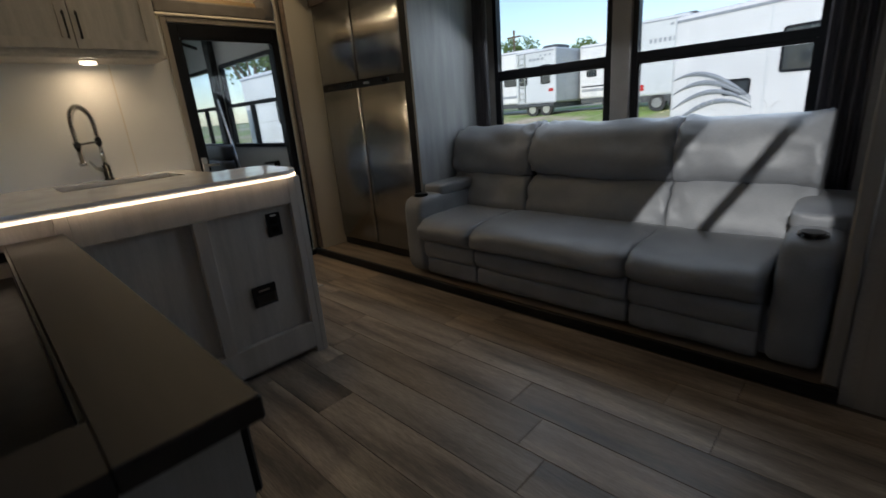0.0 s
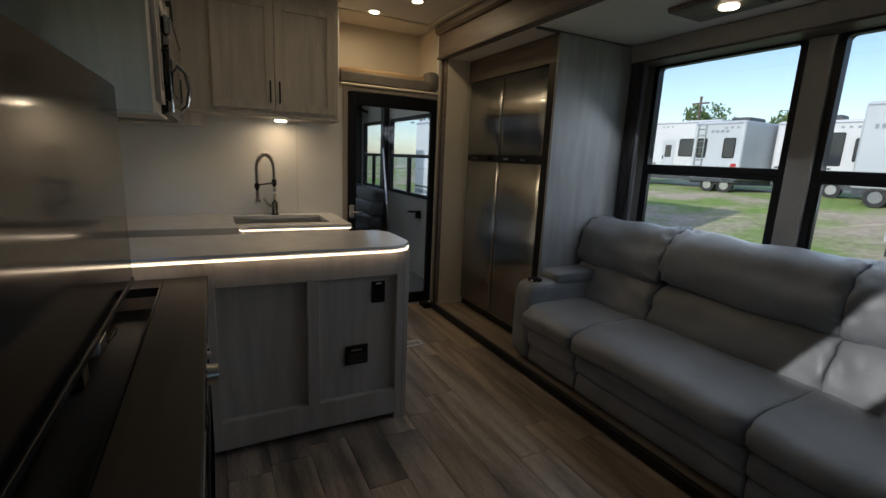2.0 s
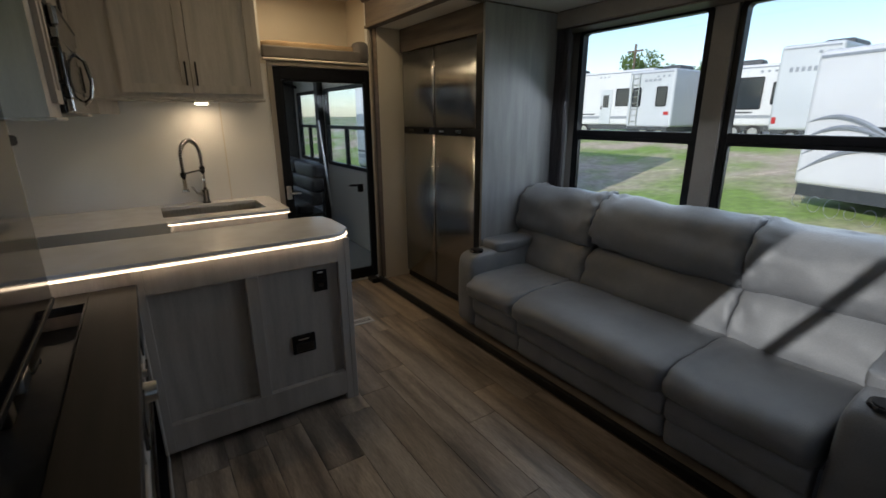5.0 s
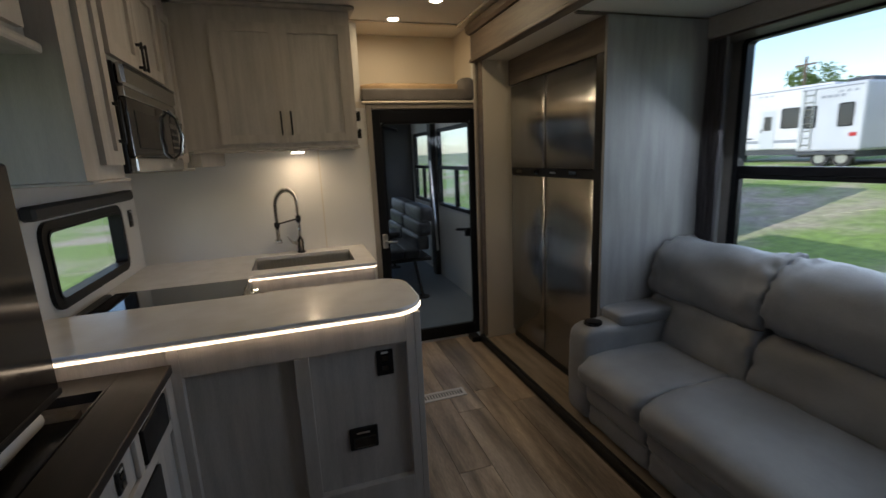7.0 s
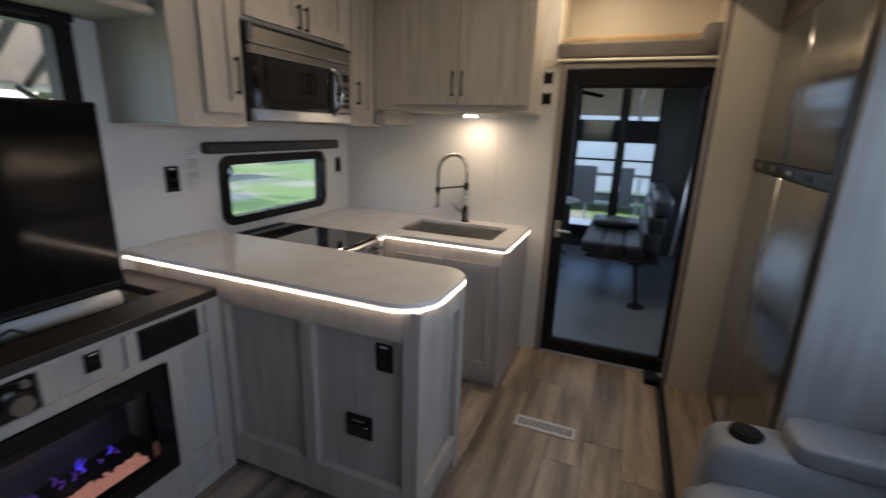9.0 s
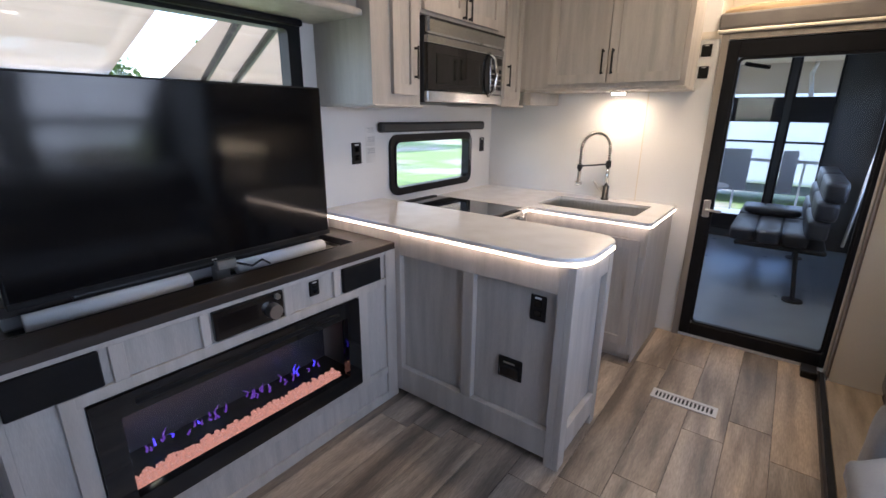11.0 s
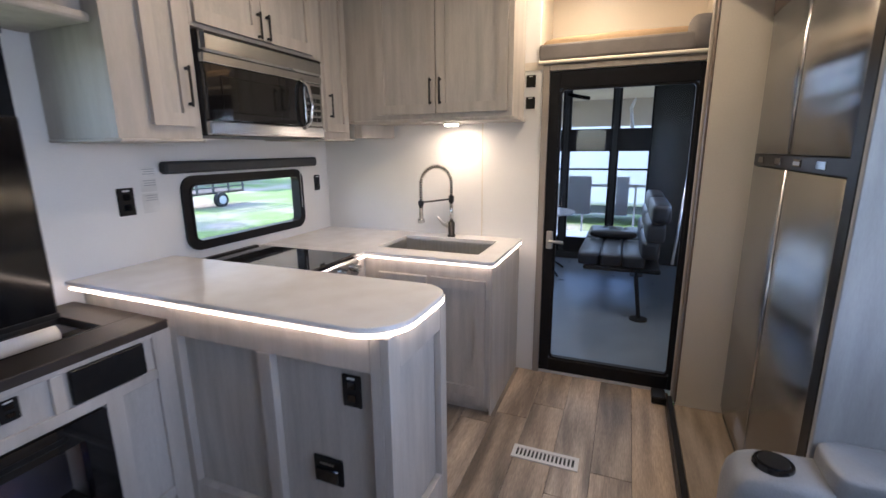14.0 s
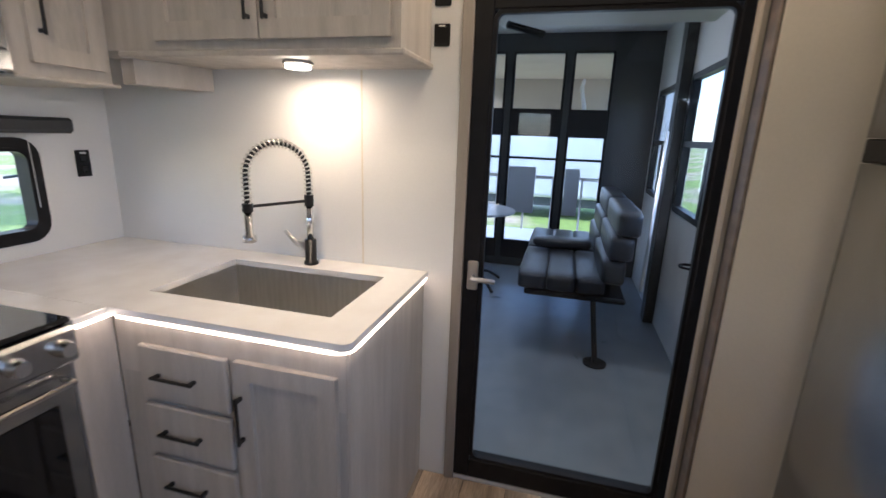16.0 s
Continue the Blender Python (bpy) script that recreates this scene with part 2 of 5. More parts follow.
def translucent(m, share):
    """Lets part of the light through a cloth."""
    t, n = m.node_tree, m.node_tree.nodes
    b = n["Principled BSDF"]
    tr, mix = n.new("ShaderNodeBsdfTranslucent"), n.new("ShaderNodeMixShader")
    src = b.inputs["Base Color"].links[0].from_socket
    t.links.new(src, tr.inputs["Color"])
    mix.inputs[0].default_value = share
    t.links.new(b.outputs[0], mix.inputs[1])
    t.links.new(tr.outputs[0], mix.inputs[2])
    t.links.new(mix.outputs[0], n["Material Output"].inputs["Surface"])


translucent(M["awning"], 0.35)
translucent(M["leaf"], 0.35)


# ---- building helpers ----
ORIGIN = {}


def thing(name, at=(0, 0, 0), label="", category="", group="", kind=""):
    ob = new(name)
    ob.location = at
    ob.empty_display_size = 0.05
    ORIGIN[ob] = Vector(at)
    return tagged(ob, label, category, group, kind)


def part(name, bm, mat, parent=None, label="", smooth=False):
    """Links a bmesh, given in world metres, as one mesh object."""
    o = ORIGIN.get(parent, Vector())
    if o.length:
        bmesh.ops.translate(bm, verts=bm.verts, vec=-o)
    me = bpy.data.meshes.new(name)
    if smooth:
        for f in bm.faces:
            f.smooth = True
    bm.to_mesh(me)
    bm.free()
    me.materials.append(M[mat])
    ob = new(name, me)
    if parent:
        ob.parent = parent
    ORIGIN[ob] = o.copy()
    if label:
        ob["label"] = label
    return ob


def box(x0, x1, y0, y1, z0, z1, bevel=0.0, bm=None, seg=1):
    bm = bm or bmesh.new()
    v = bmesh.ops.create_cube(bm, size=1.0)["verts"]
    for p in v:
        p.co = Vector(((x0 + x1) / 2 + p.co.x * (x1 - x0), (y0 + y1) / 2 + p.co.y * (y1 - y0), (z0 + z1) / 2 + p.co.z * (z1 - z0)))
    if bevel:
        bmesh.ops.bevel(bm, geom=list({e for p in v for e in p.link_edges}), offset=bevel, segments=seg, profile=0.5, affect="EDGES")
    return bm


def face_box(face, u0, u1, z0, z1, d0, d1, bevel=0.0, bm=None):
    """A box on an upright face: face is ('x' or 'y', place, side); u runs along the face, d out of it."""
    axis, at, side = face
    a, b = sorted((at + side * d0, at + side * d1))
    return box(a, b, min(u0, u1), max(u0, u1), z0, z1, bevel, bm) if axis == "x" else box(min(u0, u1), max(u0, u1), a, b, z0, z1, bevel, bm)


def tube(points, radius, sides=10, bm=None, caps=True):
    bm = bm or bmesh.new()
    pts = [Vector(p) for p in points]
    rings, ref = [], None
    for i, p in enumerate(pts):
        d = (pts[min(i + 1, len(pts) - 1)] - pts[max(i - 1, 0)]).normalized()
        if ref is None:
            ref = d.orthogonal().normalized()
        ref = (ref - d * ref.dot(d)).normalized()
        side = d.cross(ref)
        r = radius[i] if isinstance(radius, (list, tuple)) else radius
        rings.append([bm.verts.new(p + r * (math.cos(2 * math.pi * k / sides) * ref + math.sin(2 * math.pi * k / sides) * side)) for k in range(sides)])
    for a, b in zip(rings, rings[1:]):
        for k in range(sides):
            bm.faces.new((a[k], a[(k + 1) % sides], b[(k + 1) % sides], b[k]))
    if caps:
        bm.faces.new(rings[0][::-1])
        bm.faces.new(rings[-1])
    bmesh.ops.recalc_face_normals(bm, faces=bm.faces)
    return bm


def prism(outline, z0, z1, bevel=0.0):
    """An upright prism over an outline in plan."""
    bm = bmesh.new()
    f = bm.faces.new([bm.verts.new((x, y, z0)) for x, y in outline])
    up = bmesh.ops.extrude_face_region(bm, geom=[f])["geom"]
    bmesh.ops.translate(bm, verts=[g for g in up if isinstance(g, bmesh.types.BMVert)], vec=(0, 0, z1 - z0))
    bmesh.ops.recalc_face_normals(bm, faces=bm.faces)
    if bevel:
        top = [e for e in bm.edges if abs(e.verts[0].co.z - e.verts[1].co.z) < 1e-5]
        bmesh.ops.bevel(bm, geom=top, offset=bevel, segments=2, profile=0.5, affect="EDGES")
    return bm


def arc(cx, cy, r, a0, a1, n=8):
    return [(cx + r * math.cos(radians(a0 + (a1 - a0) * k / n)), cy + r * math.sin(radians(a0 + (a1 - a0) * k / n))) for k in range(n + 1)]


def rounded_ring(face, u0, u1, z0, z1, width, depth0, depth1, radius=0.05, inner=None, n=6):
    """A window frame with rounded corners on an upright face."""
    axis, at, side = face
    inner = max(radius - width, 0.012) if inner is None else inner

    def loop(a0, a1, b0, b1, r):
        out = []
        for cx, cz, s in ((a1 - r, b1 - r, 0), (a0 + r, b1 - r, 90), (a0 + r, b0 + r, 180), (a1 - r, b0 + r, 270)):
            out += arc(cx, cz, r, s, s + 90, n)
        return out

    def place(u, z, d):
        return (at + side * d, u, z) if axis == "x" else (u, at + side * d, z)

    bm = bmesh.new()
    big, small = loop(u0, u1, z0, z1, radius), loop(u0 + width, u1 - width, z0 + width, z1 - width, inner)
    rings = [[bm.verts.new(place(u, z, d)) for u, z in pts] for pts, d in ((big, depth0), (big, depth1), (small, depth1), (small, depth0))]
    count = len(big)
    for a, b in zip(rings, rings[1:] + rings[:1]):
        for k in range(count):
            bm.faces.new((a[k], a[(k + 1) % count], b[(k + 1) % count], b[k]))
    bmesh.ops.recalc_face_normals(bm, faces=bm.faces)
    return bm


def cushion(x0, x1, y0, y1, z0, z1, puff=0.03, power=5.0, lean=0.0, crease=0.006, seed=0, cuts=12):
    """A soft stuffed block: rounded, swollen, with slight creases. lean: how far its top moves along +y."""
    bm = bmesh.new()
    bmesh.ops.create_cube(bm, size=2.0)
    bmesh.ops.subdivide_edges(bm, edges=bm.edges[:], cuts=cuts, use_grid_fill=True)
    half = Vector(((x1 - x0) / 2, (y1 - y0) / 2, (z1 - z0) / 2))
    mid = Vector(((x0 + x1) / 2, (y0 + y1) / 2, (z0 + z1) / 2))
    for v in bm.verts:
        c = v.co.copy()
        n = (abs(c.x) ** power + abs(c.y) ** power + abs(c.z) ** power) ** (1 / power)
        c /= n
        p = Vector((c.x * half.x, c.y * half.y, c.z * half.z))
        flat = (1 - c.x ** 2) * (1 - c.y ** 2) + (1 - c.x ** 2) * (1 - c.z ** 2) + (1 - c.y ** 2) * (1 - c.z ** 2)
        p += Vector((c.x ** 7, c.y ** 7, c.z ** 7)) * puff * flat
        q = p + mid
        w = noise.noise(Vector((q.x * 7 + seed, q.y * 7, q.z * 9))) + 0.6 * noise.noise(Vector((q.x * 17 + seed, q.y * 15, q.z * 22)))
        q += c.normalized() * crease * w
        q.y += lean * (c.z + 1) / 2
        v.co = q
    return bm


def stuffed(x0, x1, y0, y1, z0, z1, roll=3.0, lean=0.0, wrinkle=0.010, gather=0.5, seed=0, cross=40, along=34):
    """A sewn leather cushion: rolled in profile, square at its sewn ends, gathered into short creases near the end seams."""
    bm = bmesh.new()
    cy, cz, hy, hz = (y0 + y1) / 2, (z0 + z1) / 2, (y1 - y0) / 2, (z1 - z0) / 2
    rings = []
    for i in range(along + 1):
        s = -math.cos(math.pi * i / along)
        end = abs(s)
        shrink = (1 - end ** 14) ** 0.5 * 0.16 + 0.84
        edge = max(0.0, (end - 0.62) / 0.38) ** 1.5
        ring = []
        for k in range(cross):
            a = 2 * math.pi * k / cross
            c, d = math.cos(a), math.sin(a)
            q = (abs(c) ** roll + abs(d) ** roll) ** (-1 / roll)
            y, z = c * q, d * q
            x = (x0 + x1) / 2 + s * (x1 - x0) / 2
            p = Vector((x * 9 + seed * 3.7, y * 2.2 + z * 1.4, z * 2.6 - y * 0.8 + seed))
            soft = noise.noise(Vector((x * 3.5 + seed, y * 1.2, z * 1.5)))
            fold = 1 - abs(noise.noise(p * 1.15)) * 2.2
            fine = noise.noise(Vector((x * 30 + seed, y * 6, z * 7)))
            out = wrinkle * (0.8 * soft + fold * (0.16 + gather * edge) + 0.16 * fine)
            yy = cy + y * hy * shrink + c * out + lean * (z + 1) / 2
            ring.append(bm.verts.new((x, yy, cz + z * hz * shrink + d * out)))
        rings.append(ring)
    for a, b in zip(rings, rings[1:]):
        for k in range(cross):
            bm.faces.new((a[k], a[(k + 1) % cross], b[(k + 1) % cross], b[k]))
    bm.faces.new(rings[0]), bm.faces.new(rings[-1][::-1])
    bmesh.ops.recalc_face_normals(bm, faces=bm.faces)
    return bm


def shaker(name, face, u0, u1, z0, z1, parent, rail=0.055, thick=0.02, label=""):
    """A shaker door: four rails round a sunk panel, as one part with its panel under it."""
    u0, u1 = min(u0, u1), max(u0, u1)
    bm = rounded_ring(face, u0, u1, z0, z1, rail, 0, thick, 0.004, 0.003, 2)
    ob = part(name, bm, "cabinet", parent, label)
    part("panel", face_box(face, u0 + rail - 0.002, u1 - rail + 0.002, z0 + rail - 0.002, z1 - rail + 0.002, 0, thick * 0.35), "cabinet_panel", ob)
    return ob


def pieces(name, face, rows, mat, parent, bevel=0.002):
    """Several flat boards on one face, each a part of its own."""
    for u0, u1, z0, z1, d0, d1 in rows:
        part(name, face_box(face, u0, u1, z0, z1, d0, d1, bevel), mat, parent)


def bar_handle(face, u, z, length, upright, parent, out=0.02):
    """A black square-bar pull with two feet."""
    axis, at, side = face
    a = length / 2
    bm = bmesh.new()
    if upright:
        face_box(face, u - 0.005, u + 0.005, z - a, z + a, out + 0.018, out + 0.028, 0.003, bm)
        for s in (-1, 1):
            face_box(face, u - 0.005, u + 0.005, z + s * (a - 0.012) - 0.006, z + s * (a - 0.012) + 0.006, out, out + 0.02, 0.001, bm)
    else:
        face_box(face, u - a, u + a, z - 0.005, z + 0.005, out + 0.018, out + 0.028, 0.003, bm)
        for s in (-1, 1):
            face_box(face, u + s * (a - 0.012) - 0.006, u + s * (a - 0.012) + 0.006, z - 0.005, z + 0.005, out, out + 0.02, 0.001, bm)
    return part("handle", bm, "black_metal", parent, "matt black bar handle")


def wall(name, face_axis, a0, a1, u0, u1, z0, z1, holes, mat, label=""):
    """A thick upright wall with openings (u0, u1, z0, z1) cut right through it."""
    us = sorted({u0, u1, *[h[0] for h in holes], *[h[1] for h in holes]})
    zs = sorted({z0, z1, *[h[2] for h in holes], *[h[3] for h in holes]})
    solid = {}
    for i in range(len(us) - 1):
        for j in range(len(zs) - 1):
            cu, cz = (us[i] + us[i + 1]) / 2, (zs[j] + zs[j + 1]) / 2
            solid[i, j] = not any(h[0] < cu < h[1] and h[2] < cz < h[3] for h in holes)
    bm = bmesh.new()
    cache = {}

    def vert(i, j, d):
        if (i, j, d) not in cache:
            p = (d, us[i], zs[j]) if face_axis == "x" else (us[i], d, zs[j])
            cache[i, j, d] = bm.verts.new(p)
        return cache[i, j, d]

    for (i, j), full in solid.items():
        if not full:
            continue
        for d in (a0, a1):
            bm.faces.new((vert(i, j, d), vert(i + 1, j, d), vert(i + 1, j + 1, d), vert(i, j + 1, d)))
        for di, dj, e in ((-1, 0, ((i, j), (i, j + 1))), (1, 0, ((i + 1, j), (i + 1, j + 1))), (0, -1, ((i, j), (i + 1, j))), (0, 1, ((i, j + 1), (i + 1, j + 1)))):
            if not solid.get((i + di, j + dj), False):
                (p, q) = e
                bm.faces.new((vert(*p, a0), vert(*q, a0), vert(*q, a1), vert(*p, a1)))
    bmesh.ops.recalc_face_normals(bm, faces=bm.faces)
    return tagged(part(name, bm, mat), label, "wall", kind="structure")


def simple(name, bm, mat, label, category, group="", kind="", smooth=False):
    return tagged(part(name, bm, mat, None, smooth=smooth), label, category, group, kind)


def glass_pane(face, u0, u1, z0, z1, parent, d=0.0, mat="glass", name="pane"):
    ob = part(name, face_box(face, u0, u1, z0, z1, d, d + 0.004), mat, parent)
    ob.visible_shadow = False
    return ob


# ---- the plan ----
WX, WY, SY = -3.607, -0.232, 3.27      # garage wall, kitchen outer wall, slide window wall
BACK, CEIL, SCEIL, GREAR, GY = 2.3, 2.54, 2.25, -7.0, 2.55
SLIDE_Y, SLIDE_L, SLIDE_R = 2.21, -3.39, 0.22

simple("floor", box(-3.66, BACK, WY - 0.05, SLIDE_Y - 0.01, -0.06, -0.004), "plank_gap", "dark grooves beneath weathered plank flooring", "floor", kind="structure")
simple("slide_floor", box(SLIDE_L, SLIDE_R, SLIDE_Y, SY, -0.04, 0.05, 0.004), "slide_floor", "raised wood-look floor of the slide-out", "floor", kind="structure")
simple("trim_slide_edge", box(-3.47, SLIDE_R, SLIDE_Y - 0.03, SLIDE_Y - 0.002, 0.0, 0.056, 0.004), "black", "black rubber edge along slide-out floor", "trim", kind="structure")
simple("ceiling", box(-3.607, BACK, WY, SLIDE_Y, CEIL, CEIL + 0.05), "ceiling", "off-white ceiling board", "ceiling", kind="structure")
simple("slide_ceiling", box(SLIDE_L, SLIDE_R, SLIDE_Y + 0.02, SY, SCEIL, SCEIL + 0.05), "ceiling", "off-white slide-out ceiling", "ceiling", kind="structure")
simple("trim_ceiling_joint", box(-3.606, -3.57, 1.27, 2.12, CEIL - 0.012, CEIL - 0.001, 0.002), "cream", "narrow ceiling joint strip", "trim", kind="structure")

TVW = (-1.70, -0.56, 1.02, 1.93)
KW = (-3.27, -2.40, 1.0, 1.335)
# EW is an unseen opening, sized to throw the sun patch on the sofa
EW = (-0.45, 0.50, 1.58, 2.30)
wall("wall_kitchen", "y", WY - 0.05, WY, -3.66, BACK, -0.06, CEIL, [TVW, KW, EW], "white_wall", "white wall board behind the kitchen and television")
DOOR = (1.40, 2.235, 0.02, 1.925)
LOFT = (1.335, 2.235, 1.985, CEIL)
wall("wall_garage", "x", WX - 0.05, WX, WY, SLIDE_Y + 0.07, -0.06, CEIL, [DOOR, LOFT], "white_wall", "white wall between kitchen and garage")
W1, W2 = (-2.12, -1.19, 0.80, 2.13), (-1.03, -0.09, 0.80, 2.13)
wall("wall_slide_window", "y", SY, SY + 0.05, SLIDE_L, SLIDE_R, -0.06, SCEIL + 0.05, [W1, W2], "valance", "taupe slide-out wall with two large windows")
simple("wall_slide_end", box(SLIDE_L - 0.05, SLIDE_L, SLIDE_Y + 0.012, SY + 0.05, -0.06, SCEIL + 0.05), "cream", "cream end wall of the slide-out", "wall", kind="structure")
simple("wall_slide_far_end", box(SLIDE_R, SLIDE_R + 0.05, SLIDE_Y + 0.012, SY + 0.05, -0.06, SCEIL + 0.05), "valance", "taupe end wall of the slide-out", "wall", kind="structure")
# unseen closing wall: opening added for cool fill, dark colour to cut bounce
wall("wall_behind", "x", BACK, BACK + 0.05, WY - 0.05, SLIDE_Y, -0.06, CEIL, [(0.95, 1.45, 1.25, 1.8)], "trim", "unseen taupe closing wall with an opening added for sky light")
simple("wall_side", box(SLIDE_R + 0.05, BACK, SLIDE_Y, SLIDE_Y + 0.05, -0.06, CEIL), "trim", "plain taupe side wall", "wall", kind="structure")
simple("wall_over_slide", box(-3.47, BACK, SLIDE_Y + 0.02, SLIDE_Y + 0.06, SCEIL + 0.05, CEIL + 0.05), "white_wall", "wall above the slide-out opening", "wall", kind="structure")

# fascia over the slide-out and dark post beside the door
fascia = thing("slide_fascia", (-1.5, SLIDE_Y, 2.25), "dark stained wood fascia along the slide-out opening", "fascia", kind="structure")
part("board", box(-3.49, SLIDE_R + 0.2, SLIDE_Y - 0.04, SLIDE_Y + 0.018, 2.27, 2.44, 0.004), "dark_wood", fascia)
part("crown", box(-3.52, SLIDE_R + 0.2, SLIDE_Y - 0.075, SLIDE_Y + 0.018, 2.442, 2.52, 0.02), "dark_wood", fascia)
part("lower_bead", box(-3.49, SLIDE_R + 0.2, SLIDE_Y - 0.055, SLIDE_Y + 0.018, 2.243, 2.268, 0.006), "dark_wood", fascia)
part("cove", box(-3.60, SLIDE_R + 0.2, SLIDE_Y - 0.11, SLIDE_Y - 0.02, 2.521, 2.539, 0.004), "cream", fascia)
post = thing("slide_post", (-3.5, 2.26, 0), "dark taupe post trim beside the garage door", "post", kind="structure")
part("outer_strip", box(-3.545, -3.505, 2.205, 2.28, 0.0, 2.26, 0.006), "trim", post)
part("middle_strip", box(-3.504, -3.455, 2.222, 2.28, 0.0, 2.255, 0.008), "black_metal", post)
part("inner_strip", box(-3.454, -3.392, 2.212, 2.222, 0.06, 2.255, 0.004), "dark_wood", post)
simple("floor_bracket", box(-3.56, -3.44, 2.10, 2.178, 0.0, 0.045, 0.006), "black", "small black slide-out roller cover on the floor", "bracket")

# loft over the garage
loft = thing("loft_bunk", (-3.8, 1.75, 2.06), "bunk loft with tan mattress and grey fabric front", "bunk")
part("mattress", cushion(-4.04, -3.64, 1.34, 2.225, 2.0, 2.125, 0.01, 8, 0, 0.004, 3), "mattress", loft, "tan fabric mattress", True)
part("front_board", box(-3.64, -3.575, 1.337, 2.15, 1.987, 2.075, 0.012, seg=2), "grey_fabric", loft, "grey fabric covered front board")
part("bolster", cushion(-3.72, -3.58, 2.12, 2.235, 1.99, 2.155, 0.01, 5, 0, 0.003, 5), "grey_fabric", loft, "rolled grey fabric end", True)
simple("loft_floor", box(-4.35, -3.60, 1.25, 2.30, 1.94, 1.984), "cream", "cream loft floor", "floor", kind="structure")
simple("wall_loft_back", box(-4.10, -4.05, 1.25, 2.35, 1.985, 2.62), "cream", "cream loft back wall", "wall", kind="structure")
simple("wall_loft_side", box(-4.05, -3.66, 2.235, 2.28, 1.985, 2.62), "cream", "cream loft side wall", "wall", kind="structure")
simple("wall_loft_near", box(-4.05, -3.66, 1.28, 1.335, 1.985, 2.62), "cream", "cream loft side wall", "wall", kind="structure")
simple("loft_ceiling", box(-4.10, -3.607, 1.25, 2.30, 2.56, 2.61), "ceiling", "cream loft ceiling", "ceiling", kind="structure")


def ceiling_lamp(x, y, z, label="round warm recessed ceiling lamp, added except the one nearest the loft"):
    t = thing("ceiling_lamp", (x, y, z), label, "ceiling lamp", "recessed ceiling lamps")
    part("rim", prism(arc(x, y, 0.055, 0, 345, 23), z - 0.008, z - 0.0005, 0.003), "nickel", t)
    part("lens", prism(arc(x, y, 0.04, 0, 345, 23), z - 0.011, z - 0.008), "bulb", t, "glowing warm lens")
    return t


# fittings for the known lamp by the loft and the two added ones
for lx, ly in ((-3.5, 1.59), (-2.3, 0.9), (-3.07, 1.78)):
    ceiling_lamp(lx, ly, CEIL)
slide_light = thing("slide_light_fixture", (-1.3, 2.72, SCEIL), "dark wood framed ceiling light in the slide-out", "ceiling lamp")
part("frame", box(-1.55, -1.0, 2.58, 2.86, SCEIL - 0.03, SCEIL - 0.0005, 0.008), "dark_wood", slide_light)
for k in range(5):
    part("slat", box(-1.16 + 0.03 * k, -1.145 + 0.03 * k, 2.61, 2.83, SCEIL - 0.036, SCEIL - 0.03, 0.002), "black", slide_light)
part("lens", prism(arc(-1.3, 2.72, 0.045, 0, 345, 23), SCEIL - 0.040, SCEIL - 0.0305), "bulb", slide_light, "glowing warm lens")
simple("trim_slide_ceiling", box(-2.235, -2.205, 2.24, 3.2, SCEIL - 0.012, SCEIL - 0.001, 0.002), "dark_wood", "thin dark ceiling strip", "trim", kind="structure")

# ---- windows of the slide-out ----
face_s = ("y", SY, -1)
for n, (a, b, c, d) in enumerate((W1, W2)):
    w = thing(f"window_{n + 1}", ((a + b) / 2, SY, c), "large black-framed window with a horizontal crossbar", "window", kind="structure")
    part("window_frame", rounded_ring(face_s, a - 0.012, b + 0.012, c, d + 0.012, 0.035, -0.04, 0.014, 0.06), "frame", w)
    part("crossbar", face_box(face_s, a + 0.02, b - 0.02, 1.385, 1.435, -0.035, 0.010, 0.004), "frame", w)
    part("inner_sash", rounded_ring(face_s, a + 0.015, b - 0.015, c + 0.015, 1.386, 0.022, -0.02, 0.008, 0.02), "frame", w)
    glass_pane(face_s, a + 0.01, b - 0.01, 1.43, d, w, -0.03)
    glass_pane(face_s, a + 0.01, b - 0.01, c, 1.39, w, -0.028)
w2 = bpy.data.objects["window_2"]
for k in range(7):
    px, r0 = -0.62 + 0.075 * k, 0.022 + 0.005 * (k % 3)
    pts = [(px + r0 * math.cos(a), SY + 0.026, 1.10 - 0.012 * k + 1.5 * r0 * math.sin(a)) for a in [0.9 * k + 5.2 * i / 12 for i in range(13)]]
    part("marker_stroke", tube(pts, 0.0012, 5), "paper", w2, "faint white marker stroke on the glass")
part_v = thing("window_valance", (-1.1, SY, 2.15), "taupe padded valance box above the slide-out windows", "valance")
part("board", box(-2.20, 0.15, SY - 0.20, SY - 0.001, 2.135, SCEIL - 0.002, 0.008), "valance", part_v)
part("lower_lip", box(-2.20, 0.15, SY - 0.19, SY - 0.012, 2.12, 2.134, 0.003), "dark_wood", part_v)
simple("mullion_panel", box(-1.172, -1.048, SY - 0.028, SY - 0.001, 0.75, 2.12, 0.005), "valance", "taupe upright panel between two windows", "panel", kind="structure")


def curtain(x0, x1, y, z0, z1, label):
    bm = bmesh.new()
    n, rows = 40, 10
    depth = 0.05
    grid = [[bm.verts.new((x0 + (x1 - x0) * i / n, y - depth * (0.5 + 0.5 * math.sin(i / n * 2 * math.pi * 4.5)) - 0.004 * math.sin(i * 0.9 + j), z0 + (z1 - z0) * j / rows)) for i in range(n + 1)] for j in range(rows + 1)]
    for j in range(rows):
        for i in range(n):
            bm.faces.new((grid[j][i], grid[j][i + 1], grid[j + 1][i + 1], grid[j + 1][i]))
    bmesh.ops.solidify(bm, geom=bm.faces[:], thickness=0.004)
    return simple("curtain", bm, "curtain", label, "curtain", "curtains beside the slide-out windows", smooth=True)


